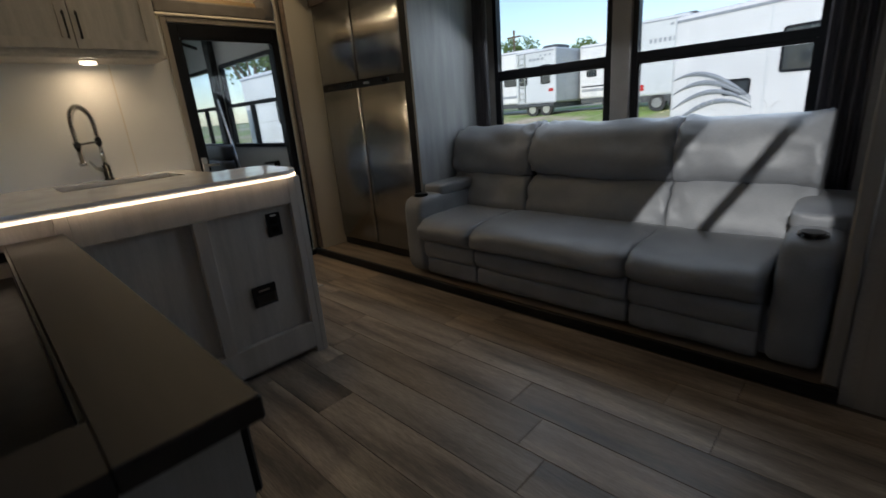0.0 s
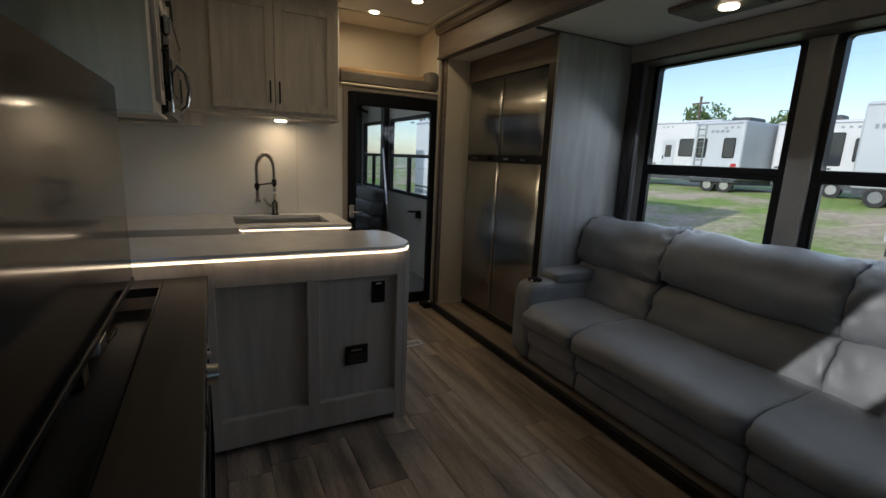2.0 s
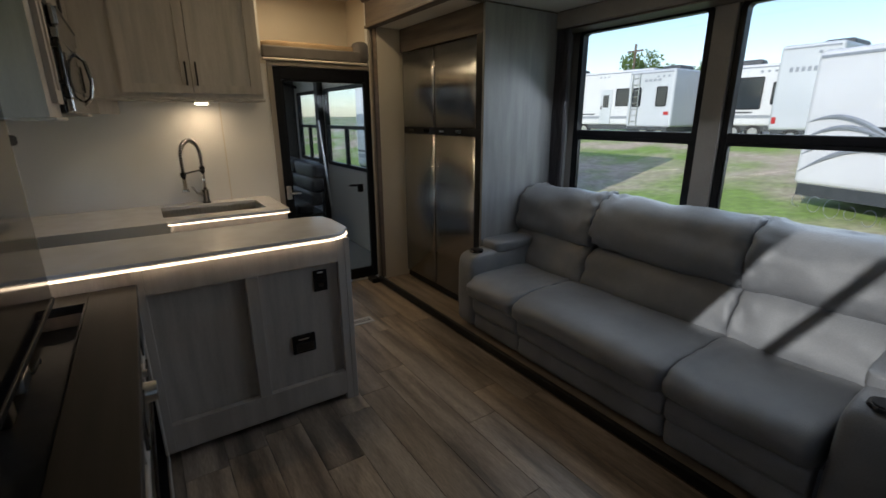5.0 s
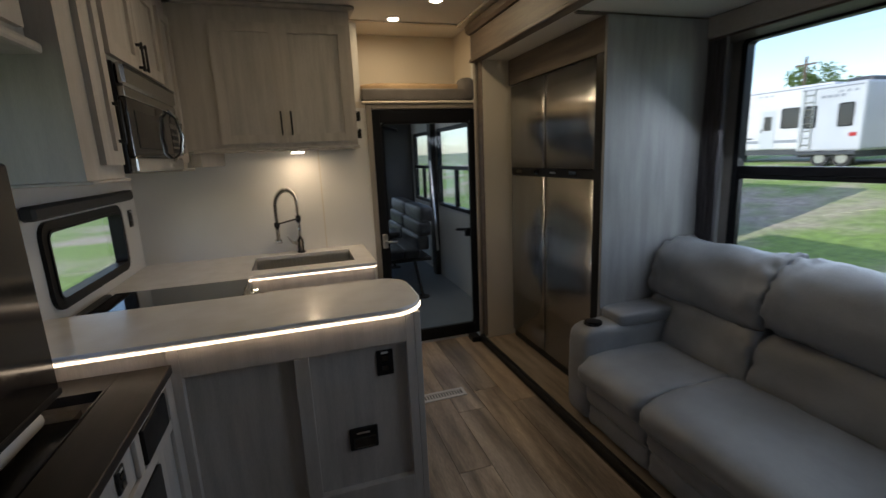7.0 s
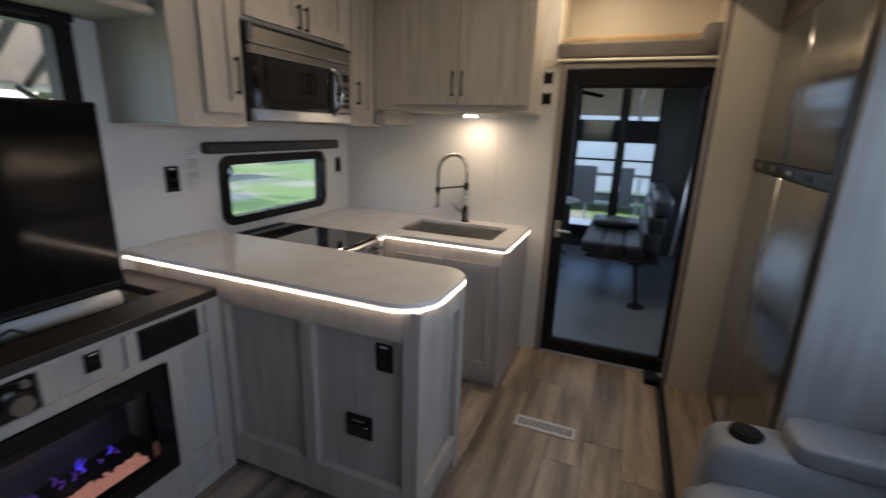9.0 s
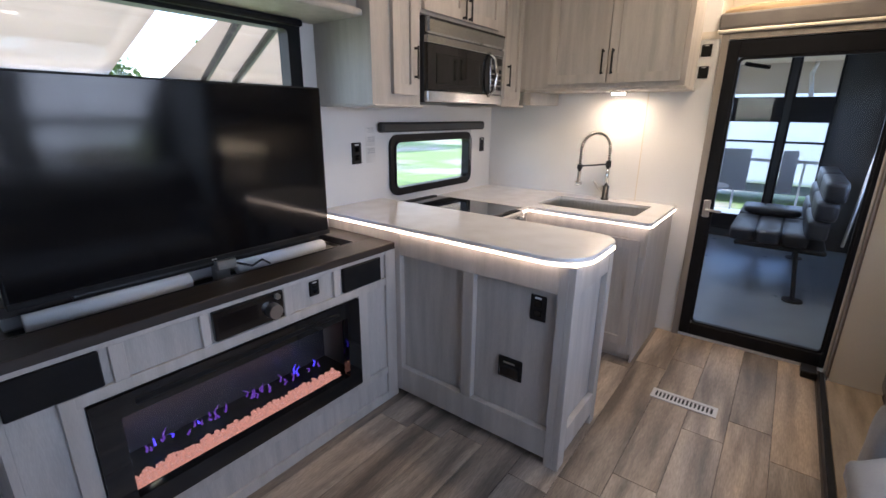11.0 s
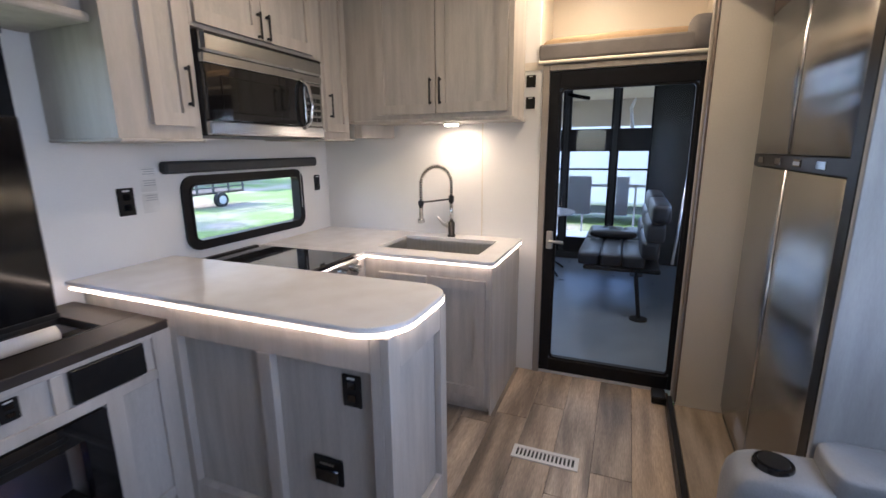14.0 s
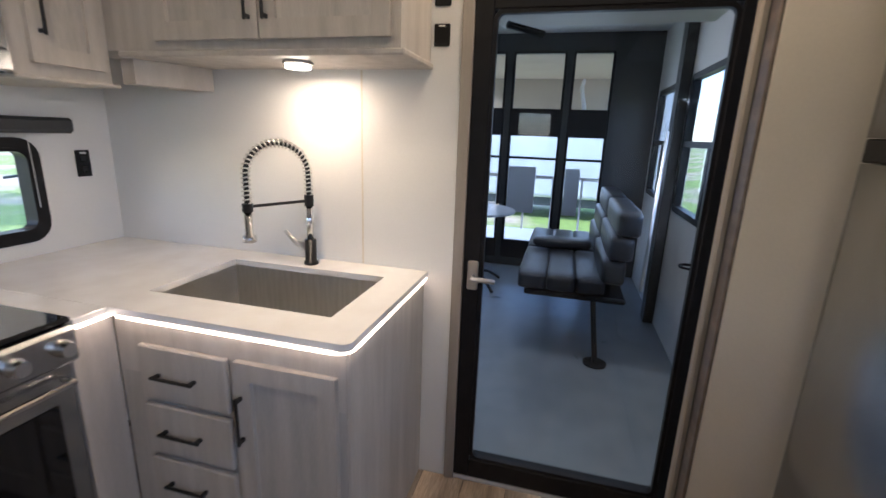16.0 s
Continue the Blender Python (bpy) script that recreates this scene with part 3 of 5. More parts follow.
curtain(-2.19, -2.07, SY - 0.15, 0.62, 2.13, "gathered dark grey curtain beside the panel")
curtain(-0.07, 0.12, SY - 0.10, 0.62, 2.13, "gathered dark grey curtain at window edge")
simple("trim_slide_end_post", box(0.165, 0.215, SLIDE_Y + 0.0, SLIDE_Y + 0.06, 0.056, SCEIL, 0.006), "trim", "taupe post at the end of the slide-out", "trim", kind="structure")

# ---- fridge ----
FY, FX0, FX1 = 2.42, -3.33, -2.285
fridge = thing("refrigerator", (-2.8, 2.8, 0.05), "tall four-door stainless steel refrigerator", "refrigerator")
part("body", box(FX0, FX1 + 0.03, FY + 0.045, SY - 0.02, 0.06, 2.06, 0.004), "black", fridge)


def bowed(x0, x1, z0, z1):
    """A steel door leaf whose front bows outwards a little."""
    bm = bmesh.new()
    n = 24
    line = []
    for k in range(n + 1):
        s = k / n
        line.append((x0 + (x1 - x0) * s, FY + 0.005 - 0.005 * (1 - (2 * s - 1) ** 10)))
    out = line + [(x1, FY + 0.044), (x0, FY + 0.044)]
    f = bm.faces.new([bm.verts.new((x, y, z0)) for x, y in out])
    up = bmesh.ops.extrude_face_region(bm, geom=[f])["geom"]
    bmesh.ops.translate(bm, verts=[g for g in up if isinstance(g, bmesh.types.BMVert)], vec=(0, 0, z1 - z0))
    bmesh.ops.recalc_face_normals(bm, faces=bm.faces)
    for fc in bm.faces:
        fc.smooth = abs(fc.normal.z) < 0.5 and fc.normal.y < -0.8
    return bm


FM = -2.83
for x0, x1 in ((FX0, FM - 0.003), (FM + 0.003, FX1)):
    part("upper_door", bowed(x0, x1, 1.455, 2.05), "steel", fridge)
    part("lower_door", bowed(x0, x1, 0.13, 1.395), "steel", fridge)
band = part("handle_band", box(FX0, FX1, FY + 0.004, FY + 0.044, 1.397, 1.453, 0.004), "black", fridge, "black recessed handle band")
for bx in (-3.2, -2.95, -2.72, -2.5):
    part("catch", box(bx - 0.04, bx + 0.04, FY + 0.001, FY + 0.006, 1.412, 1.439, 0.002), "black_gloss", band)
part("badge", box(-2.76, -2.69, FY + 0.0005, FY + 0.004, 1.417, 1.433, 0.002), "nickel", band)
part("kick_plate", box(FX0, FX1, FY + 0.02, FY + 0.044, 0.06, 0.126, 0.003), "black", fridge)
simple("fridge_side_gap", box(FX1 + 0.002, -2.2185, FY - 0.006, FY + 0.04, 0.06, 2.06, 0.003), "black", "black trim strip beside the refrigerator", "trim", kind="structure")
simple("fridge_top_panel", box(FX0 - 0.055, -2.2185, FY + 0.012, FY + 0.04, 2.065, SCEIL - 0.002, 0.003), "dark_wood", "dark wood panel above the refrigerator", "panel", kind="structure")
simple("fridge_side_panel", box(-2.218, -2.195, FY - 0.005, SY - 0.005, 0.052, SCEIL - 0.013, 0.003), "grey_panel", "grey wood-grain panel between refrigerator and sofa", "panel", kind="structure")

# ---- sofa ----
sofa = thing("sofa", (-1.05, 2.7, 0.05), "three-seat grey leather reclining sofa with cupholder arms", "sofa")
part("base", box(-2.175, 0.10, 2.30, 3.12, 0.07, 0.30, 0.02, seg=2), "leather", sofa)
for fx in (-2.1, -1.5, -0.6, 0.0):
    for fy in (2.36, 3.05):
        part("foot", box(fx - 0.03, fx + 0.03, fy - 0.03, fy + 0.03, 0.05, 0.075, 0.006), "black", sofa)
SEATS = ((-2.02, -1.57), (-1.57, -0.60), (-0.60, -0.05))
BACKS = ((-2.18, -1.50), (-1.50, -0.60), (-0.60, 0.03))
for k, ((s0, s1), (b0, b1)) in enumerate(zip(SEATS, BACKS)):
    part("seat_cushion", stuffed(s0 + 0.002, s1 - 0.002, 2.14, 2.84, 0.315, 0.492, 3.0, 0, 0.016, 0.5, 10 * k + 1), "leather", sofa, "", True)
    part("front_panel", stuffed(s0 + 0.006, s1 - 0.006, 2.205, 2.36, 0.20, 0.335, 4.0, 0, 0.010, 0.5, 10 * k + 2, 28, 24), "leather", sofa, "", True)
    part("footrest_panel", stuffed(s0 + 0.006, s1 - 0.006, 2.225, 2.36, 0.075, 0.21, 4.5, 0, 0.010, 0.4, 10 * k + 3, 28, 24), "leather", sofa, "", True)
    part("lumbar_cushion", stuffed(b0 + 0.004, b1 - 0.004, 2.66, 2.98, 0.40, 0.745, 2.7, 0.10, 0.022, 1.0, 10 * k + 4), "leather", sofa, "", True)
    part("head_cushion", stuffed(b0 + 0.002, b1 - 0.002, 2.72, 3.04, 0.70, 1.04, 2.6, 0.075, 0.026, 1.1, 10 * k + 6), "leather", sofa, "", True)
for a0, a1, s in ((-2.193, -2.012, -1), (-0.035, 0.155, 1)):
    arm = part("arm", cushion(a0, a1, 2.20, 3.0, 0.075, 0.62, 0.012, 9, 0, 0.004, a0), "leather", sofa, "", True)
    part("arm_pad", cushion(a0 - 0.002, a1 + 0.002, 2.42, 2.98, 0.605, 0.678, 0.008, 10, 0, 0.005, a0 + 2), "leather", arm, "", True)
    cx = (a0 + a1) / 2
    ring = bmesh.new()
    bmesh.ops.create_cone(ring, cap_ends=True, segments=24, radius1=0.052, radius2=0.048, depth=0.012, matrix=Matrix.Translation((cx, 2.305, 0.625)))
    part("cupholder", ring, "black_gloss", arm, "black glossy cupholder")
    well = bmesh.new()
    bmesh.ops.create_cone(well, cap_ends=True, segments=24, radius1=0.038, radius2=0.038, depth=0.004, matrix=Matrix.Translation((cx, 2.305, 0.633)))
    part("cup_well", well, "black", arm)

# ---- worktops with light strips ----
PX0, PX1, PY1, PTOP, TOP, TH = -2.295, -1.800, 1.284, 0.972, 0.91, 0.022
outline = [(PX1, WY + 0.004)] + arc(PX1 - 0.16, PY1 - 0.16, 0.16, 0, 90, 12) + arc(PX0 + 0.13, PY1 - 0.13, 0.13, 90, 180, 10) + [(PX0, WY + 0.004)]
pen_top = thing("peninsula_worktop", (-2.1, 0.5, PTOP - TH), "white speckled worktop with rounded end and light strip", "worktop")
part("slab", prism(outline, PTOP - TH, PTOP, 0.006), "quartz", pen_top)


def strip(path, z, parent):
    """A thin glowing strip under the edge of a worktop."""
    bm = bmesh.new()
    rows = []
    for i, (x, y) in enumerate(path):
        a, b = Vector(path[max(i - 1, 0)]), Vector(path[min(i + 1, len(path) - 1)])
        d = (b - a).normalized()
        out = Vector((d.y, -d.x))
        rows.append([bm.verts.new((x + out.x * o, y + out.y * o, z + h)) for o, h in ((-0.002, -0.0045), (0.004, -0.0045), (0.004, 0.0045), (-0.002, 0.0045))])
    for a, b in zip(rows, rows[1:]):
        for k in range(4):
            bm.faces.new((a[k], a[(k + 1) % 4], b[(k + 1) % 4], b[k]))
    bm.faces.new(rows[0]), bm.faces.new(rows[-1][::-1])
    bmesh.ops.recalc_face_normals(bm, faces=bm.faces)
    return part("led_strip", bm, "led", parent, "glowing warm white light strip")


ins = 0.002
strip([(PX1 - 0.002, WY + 0.03)] + arc(PX1 - 0.16, PY1 - 0.16, 0.158, 0, 90, 14) + arc(PX0 + 0.13, PY1 - 0.13, 0.128, 90, 170, 10), PTOP - TH - 0.0055, pen_top)
SX1, SY1, IY = -2.93, 1.262, 0.497
sink_top = thing("sink_worktop", (-3.3, 0.8, TOP - TH), "white speckled worktop round the steel sink with light strip", "worktop")
SK = (-3.475, -3.075, 0.49, 1.135)


def slab_with_hole():
    bm = bmesh.new()
    xs, ys = (WX + 0.002, SK[0], SK[1], SX1), (WY + 0.004, SK[2], SK[3], SY1)
    for i in range(3):
        for j in range(3):
            if (i, j) != (1, 1):
                box(xs[i], xs[i + 1], ys[j], ys[j + 1], TOP - TH, TOP, 0, bm)
    bmesh.ops.remove_doubles(bm, verts=bm.verts, dist=1e-4)
    inside = [f for f in bm.faces if len([g for g in bm.faces if g is not f and (g.calc_center_median() - f.calc_center_median()).length < 1e-4])]
    bmesh.ops.delete(bm, geom=inside, context="FACES")
    corner = [e for e in bm.edges if all(abs(v.co.x - SX1) < 1e-4 and abs(v.co.y - SY1) < 1e-4 for v in e.verts)]
    bmesh.ops.bevel(bm, geom=corner, offset=0.03, segments=5, profile=0.5, affect="EDGES")
    return bm


part("slab", slab_with_hole(), "quartz", sink_top)
part("slab_by_range", box(SX1 + 0.0005, -2.832, WY + 0.004, IY, TOP - TH, TOP, 0.003), "quartz", sink_top)
strip([(-2.835, IY - ins), (SX1 - 0.02, IY - ins), (SX1 - ins, IY + 0.03), (SX1 - ins, SY1 - 0.05)] + arc(SX1 - 0.045, SY1 - 0.045, 0.045 - ins, 0, 90, 6) + [(WX + 0.02, SY1 - ins)], TOP - TH - 0.004, sink_top)
basin = thing("sink", (-3.27, 0.81, 0.72), "square-cornered brushed steel undermount sink", "sink")
x0, x1, y0, y1 = SK[0] - 0.004, SK[1] + 0.004, SK[2] - 0.004, SK[3] + 0.004
for a0, a1, b0, b1 in ((x0 - 0.01, x0, y0, y1), (x1, x1 + 0.01, y0, y1), (x0, x1, y0 - 0.01, y0), (x0, x1, y1, y1 + 0.01)):
    part("basin_wall", box(a0, a1, b0, b1, 0.70, TOP - TH - 0.001), "sink", basin)
part("basin_floor", box(x0, x1, y0, y1, 0.69, 0.70), "sink", basin)
part("drain", prism(arc(-3.28, 0.81, 0.045, 0, 345, 23), 0.7005, 0.706, 0.002), "chrome", basin)

# ---- faucet ----
fb = Vector((-3.53, 0.80, TOP))
tap = thing("faucet", fb, "tall black and chrome spring-neck kitchen faucet", "faucet")
part("base", tube([fb + Vector((0, 0, h)) for h in (0, 0.012, 0.013, 0.10)], [0.028, 0.028, 0.022, 0.022], 18), "black_metal", tap, "black base", True)
part("stem", tube([fb + Vector((0, 0, 0.10)), fb + Vector((0, 0, 0.235))], 0.013, 14), "chrome", tap, "", True)
part("collar", tube([fb + Vector((0, 0, h)) for h in (0.232, 0.275)], 0.018, 16), "black_metal", tap)
hook = [fb + Vector((0, 0, 0.275 + 0.02 * k)) for k in range(5)]
rad, HD = 0.112, Vector((0.78, -0.626, 0))
hook += [fb + HD * (rad - rad * math.cos(a)) + Vector((0, 0, 0.355 + rad * math.sin(a))) for a in [math.pi * k / 18 for k in range(1, 19)]]
hook += [fb + HD * 2 * rad + Vector((0, 0, 0.355 - 0.02 * k)) for k in range(1, 6)]
part("hose", tube(hook, 0.009, 10), "black_metal", tap, "", True)
length = [0.0]
for a, b in zip(hook, hook[1:]):
    length.append(length[-1] + (b - a).length)
coil = []
turns = 34
for k in range(turns * 12 + 1):
    s = length[-1] * k / (turns * 12)
    i = min(max(j for j in range(len(length)) if length[j] <= s), len(hook) - 2)
    f = (s - length[i]) / (length[i + 1] - length[i])
    p = hook[i].lerp(hook[i + 1], f)
    d = (hook[min(i + 1, len(hook) - 1)] - hook[i]).normalized()
    u = Vector((0.626, 0.78, 0))
    v = d.cross(u)
    a = 2 * math.pi * k / 12
    coil.append(p + 0.0145 * (math.cos(a) * u + math.sin(a) * v))
part("spring", tube(coil, 0.0028, 5), "nickel", tap, "coiled metal spring", True)
tip = fb + HD * 2 * rad + Vector((0, 0, 0.255))
part("clip", tube([tip + Vector((0, 0, 0.0)), tip + Vector((0, 0, -0.03))], 0.019, 14), "black_metal", tap)
part("arm", tube([fb + Vector((0, 0, 0.252)), tip + Vector((0, 0, -0.012))], 0.006, 8), "black_metal", tap)
part("spray_head", tube([tip + Vector((0, 0, h)) for h in (-0.03, -0.115, -0.118, -0.14)], [0.014, 0.014, 0.024, 0.024], 16), "chrome", tap, "chrome spray head", True)
part("lever", tube([fb + Vector((0.0, -0.02, 0.07)), fb + Vector((0.015, -0.055, 0.085)), fb + Vector((0.04, -0.085, 0.135))], [0.016, 0.01, 0.006], 10), "nickel", tap, "", True)

# ---- peninsula base ----
pen = thing("peninsula_cabinet", (-2.1, 0.6, 0), "grey-washed wood peninsula with recessed panels and black outlets", "cabinet")
part("body", box(-2.288, -1.862, WY + 0.004, 1.225, 0.06, PTOP - TH - 0.002), "cabinet_panel", pen)
fp = ("x", -1.862, 1)
pieces("front_rail", fp, ((0.312, 0.352, 0.04, 0.938, 0, 0.034), (0.738, 0.795, 0.18, 0.815, 0, 0.034), (1.188, 1.2255, 0.0, 0.938, 0, 0.033), (0.352, 1.188, 0.815, 0.938, 0, 0.033), (0.352, 1.188, 0.04, 0.18, 0, 0.033)), "cabinet", pen, 0.002)
fe = ("y", 1.226, 1)
pieces("end_rail", fe, ((-1.9, -1.829, 0.0, 0.938, 0, 0.028), (-2.288, -2.23, 0.0, 0.938, 0, 0.028), (-2.23, -1.9, 0.815, 0.938, 0, 0.0275), (-2.23, -1.9, 0.06, 0.18, 0, 0.0275)), "cabinet", pen, 0.002)
part("plinth", box(-2.27, -1.885, WY + 0.01, 1.20, 0.0, 0.0595), "cabinet_panel", pen)


def outlet(face, u0, u1, z0, z1, label, sockets=True):
    o = thing("outlet", (face[1] if face[0] == "x" else (u0 + u1) / 2, (u0 + u1) / 2 if face[0] == "x" else face[1], z0), label, "outlet", "black outlets and switches")
    p = part("plate", face_box(face, u0, u1, z0, z1, 0, 0.008, 0.003), "black", o)
    w, h = (u1 - u0), (z1 - z0)
    if sockets:
        for s in (0.28, 0.66):
            part("socket", face_box(face, u0 + w * 0.28, u1 - w * 0.28, z0 + h * s - h * 0.1, z0 + h * s + h * 0.13, 0.008, 0.0105, 0.002), "black_gloss", p)
    part("tab", face_box(face, u0 + w * 0.3, u1 - w * 0.3, z1 - h * 0.14, z1 - h * 0.07, 0.008, 0.0095), "paper", p)
    return o


outlet(fp, 1.062, 1.133, 0.668, 0.782, "black double power outlet on the peninsula")
o2 = thing("power_inlet_box", (-1.86, 0.985, 0.35), "square black flip-cover power box on the peninsula", "outlet")
part("plate", face_box(fp, 0.925, 1.045, 0.347, 0.452, 0, 0.012, 0.005), "black", o2)
part("cover", face_box(fp, 0.938, 1.032, 0.362, 0.415, 0.012, 0.024, 0.005), "black_gloss", o2)
part("logo_bar", face_box(fp, 0.955, 1.01, 0.424, 0.431, 0.012, 0.0135), "nickel", o2)

# ---- sink base ----
base = thing("sink_cabinet", (-3.25, 0.9, 0), "grey-washed sink cabinet with three drawers and a door", "cabinet")
fs = ("x", -2.965, 1)
part("body", box(WX + 0.004, -2.965, 0.47, 1.236, 0.05, 0.69), "cabinet_panel", base)
part("rim", box(-2.985, -2.965, 0.47, 1.236, 0.69, TOP - TH - 0.002), "cabinet", base)
part("end_panel", box(WX + 0.004, -2.965, 1.2365, 1.248, 0.0, TOP - TH - 0.002, 0.002), "cabinet", base)
part("plinth", box(WX + 0.01, -3.0, 0.5, 1.22, 0.0, 0.05), "cabinet_panel", base)
for z0, z1 in ((0.62, 0.795), (0.43, 0.60), (0.245, 0.41), (0.07, 0.225)):
    d = part("drawer", face_box(fs, 0.565, 0.872, z0, z1, 0, 0.02, 0.004), "cabinet", base)
    bar_handle(fs, 0.70, (z0 + z1) / 2, 0.15, False, d)
d = shaker("door", fs, 0.895, 1.212, 0.115, 0.795, base)
bar_handle(fs, 0.918, 0.62, 0.155, True, d)
corner = thing("corner_cabinet", (-2.88, 0.2, 0), "narrow grey-washed filler cabinet beside the range", "cabinet")
part("body", box(-2.964, -2.835, WY + 0.004, IY - 0.045, 0.05, TOP - TH - 0.002), "cabinet_panel", corner)
part("front_panel", box(-2.964, -2.835, IY - 0.0445, IY - 0.03, 0.05, TOP - TH - 0.002, 0.002), "cabinet", corner)
part("plinth", box(-2.964, -2.835, WY + 0.004, IY - 0.07, 0.0, 0.0495), "cabinet_panel", corner)

# ---- range ----
rng = thing("range_cooker", (-2.6, 0.15, 0), "black glass top gas range with steel front", "range")
part("body", box(-2.828, -2.30, WY + 0.02, 0.44, 0.02, 0.875, 0.004), "black", rng)
part("lid", box(-2.828, -2.30, WY + 0.07, 0.50, 0.905, 0.922, 0.005), "black_gloss", rng, "black glass range lid")
part("lid_hinge", box(-2.80, -2.33, WY + 0.03, WY + 0.068, 0.88, 0.93, 0.006), "black_metal", rng)
part("control_panel", box(-2.826, -2.302, 0.44, 0.52, 0.80, 0.903, 0.01), "steel", rng)
for k in range(5):
    kx = -2.78 + 0.107 * k
    bm = bmesh.new()
    bmesh.ops.create_cone(bm, cap_ends=True, segments=20, radius1=0.024, radius2=0.019, depth=0.03, matrix=Matrix.Translation((kx, 0.535, 0.853)) @ Matrix.Rotation(radians(-90), 4, "X"))
    part("knob", bm, "chrome", rng)
od = part("oven_door", box(-2.826, -2.302, 0.44, 0.475, 0.18, 0.79, 0.008), "steel", rng)
part("oven_window", box(-2.775, -2.355, 0.4755, 0.478, 0.30, 0.68, 0.001), "oven_glass", od)
part("oven_handle", tube([(-2.80, 0.478, 0.745), (-2.80, 0.515, 0.745), (-2.33, 0.515, 0.745), (-2.33, 0.478, 0.745)], 0.009, 10), "chrome", od)
part("lower_panel", box(-2.826, -2.302, 0.44, 0.470, 0.03, 0.17, 0.006), "steel", rng)

# ---- upper cabinets ----
uc = thing("sink_wall_cabinet", (-3.45, 0.8, 1.645), "grey-washed two-door wall cabinet above the sink", "cabinet")
fu = ("x", -3.31, 1)
part("body", box(WX + 0.002, -3.31, 0.02, 1.25, 1.665, CEIL - 0.03), "cabinet", uc)
part("underside", box(WX + 0.002, -3.305, 0.225, 1.262, 1.645, 1.664, 0.004), "cabinet", uc)
part("crown", box(WX + 0.002, -3.265, 0.22, 1.285, CEIL - 0.03, CEIL - 0.002, 0.01), "cabinet", uc)
for a, b, hu in ((0.398, 0.793, 0.765), (0.799, 1.222, 0.827)):
    d = shaker("door", fu, a, b, 1.692, 2.42, uc)
    bar_handle(fu, hu, 1.815, 0.15, True, d)
bm = prism([(WX + 0.02, 0.205), (-3.33, 0.205), (-3.33, 0.26), (WX + 0.02, 0.36)], 1.56, 1.644)
part("bracket", bm, "cabinet", uc)
uw = thing("microwave_wall_cabinet", (-2.6, 0.0, 1.54), "grey-washed wall cabinets framing the microwave", "cabinet")
fk = ("y", 0.18, 1)
part("left_body", box(-2.195, -1.845, WY + 0.002, 0.18, 1.535, CEIL - 0.03), "cabinet", uw)
part("right_body", box(-3.309, -2.985, WY + 0.002, 0.18, 1.555, CEIL - 0.03), "cabinet", uw)
part("top_body", box(-2.984, -2.196, WY + 0.002, 0.18, 1.985, CEIL - 0.03), "cabinet", uw)
part("bottom_trim", box(-2.195, -1.84, WY + 0.002, 0.20, 1.522, 1.534, 0.004), "cabinet", uw)
part("right_trim", box(-3.309, -2.985, WY + 0.002, 0.22, 1.542, 1.554, 0.004), "cabinet", uw)
d = shaker("door", fk, -2.155, -1.975, 1.585, 2.42, uw, 0.05)
bar_handle(fk, -2.145 + 0.012, 1.74, 0.16, True, d)
d = shaker("door", fk, -3.28, -3.055, 1.592, 2.42, uw, 0.05)
bar_handle(fk, -3.085, 1.74, 0.14, True, d)
for a, b, hu in ((-2.58, -2.21, -2.555), (-2.97, -2.586, -2.612)):
    d = shaker("door", fk, a, b, 2.0, 2.42, uw)
    bar_handle(fk, hu, 2.06, 0.12, True, d)
mw = thing("microwave", (-2.59, 0.0, 1.55), "steel microwave with black glass door and curved handle", "microwave")
part("body", box(-2.98, -2.2, WY + 0.01, 0.20, 1.55, 1.975, 0.004), "black", mw)
part("vent_hood", box(-2.982, -2.2, 0.2005, 0.235, 1.885, 1.972, 0.012), "steel", mw)
part("vent_slot", box(-2.97, -2.21, 0.2355, 0.238, 1.955, 1.965), "black", mw)
part("lower_trim", box(-2.982, -2.2, 0.2005, 0.23, 1.553, 1.612, 0.006), "steel", mw)
part("upper_trim", box(-2.982, -2.2, 0.2005, 0.228, 1.845, 1.884, 0.004), "steel", mw)
md = part("door", box(-2.815, -2.202, 0.2005, 0.226, 1.6125, 1.8445, 0.004), "black_gloss", mw)
part("window", box(-2.70, -2.28, 0.2262, 0.228, 1.65, 1.80, 0.002), "oven_glass", md)
part("handle", tube([(-2.80, 0.226, 1.60), (-2.815, 0.262, 1.635), (-2.822, 0.276, 1.72), (-2.815, 0.262, 1.815), (-2.80, 0.226, 1.85)], 0.011, 10), "chrome", md, "curved chrome handle", True)
cp = part("control_panel", box(-2.98, -2.83, 0.2005, 0.224, 1.6125, 1.8445, 0.003), "steel", mw)
part("display", box(-2.965, -2.845, 0.2242, 0.226, 1.79, 1.83, 0.001), "black_gloss", cp)
for r in range(4):
    for c in range(3):
        part("button", box(-2.96 + c * 0.042, -2.93 + c * 0.042, 0.2242, 0.2262, 1.64 + r * 0.034, 1.662 + r * 0.034), "black", cp)

lamp = thing("under_cabinet_lamp", (-3.42, 0.846, 1.63), "round warm puck lamp under the wall cabinet", "lamp")
part("rim", prism(arc(-3.42, 0.846, 0.05, 0, 345, 23), 1.634, 1.6445, 0.003), "nickel", lamp)
part("lens", prism(arc(-3.42, 0.846, 0.042, 0, 345, 23), 1.622, 1.634, 0.003), "bulb", lamp, "glowing warm lens")

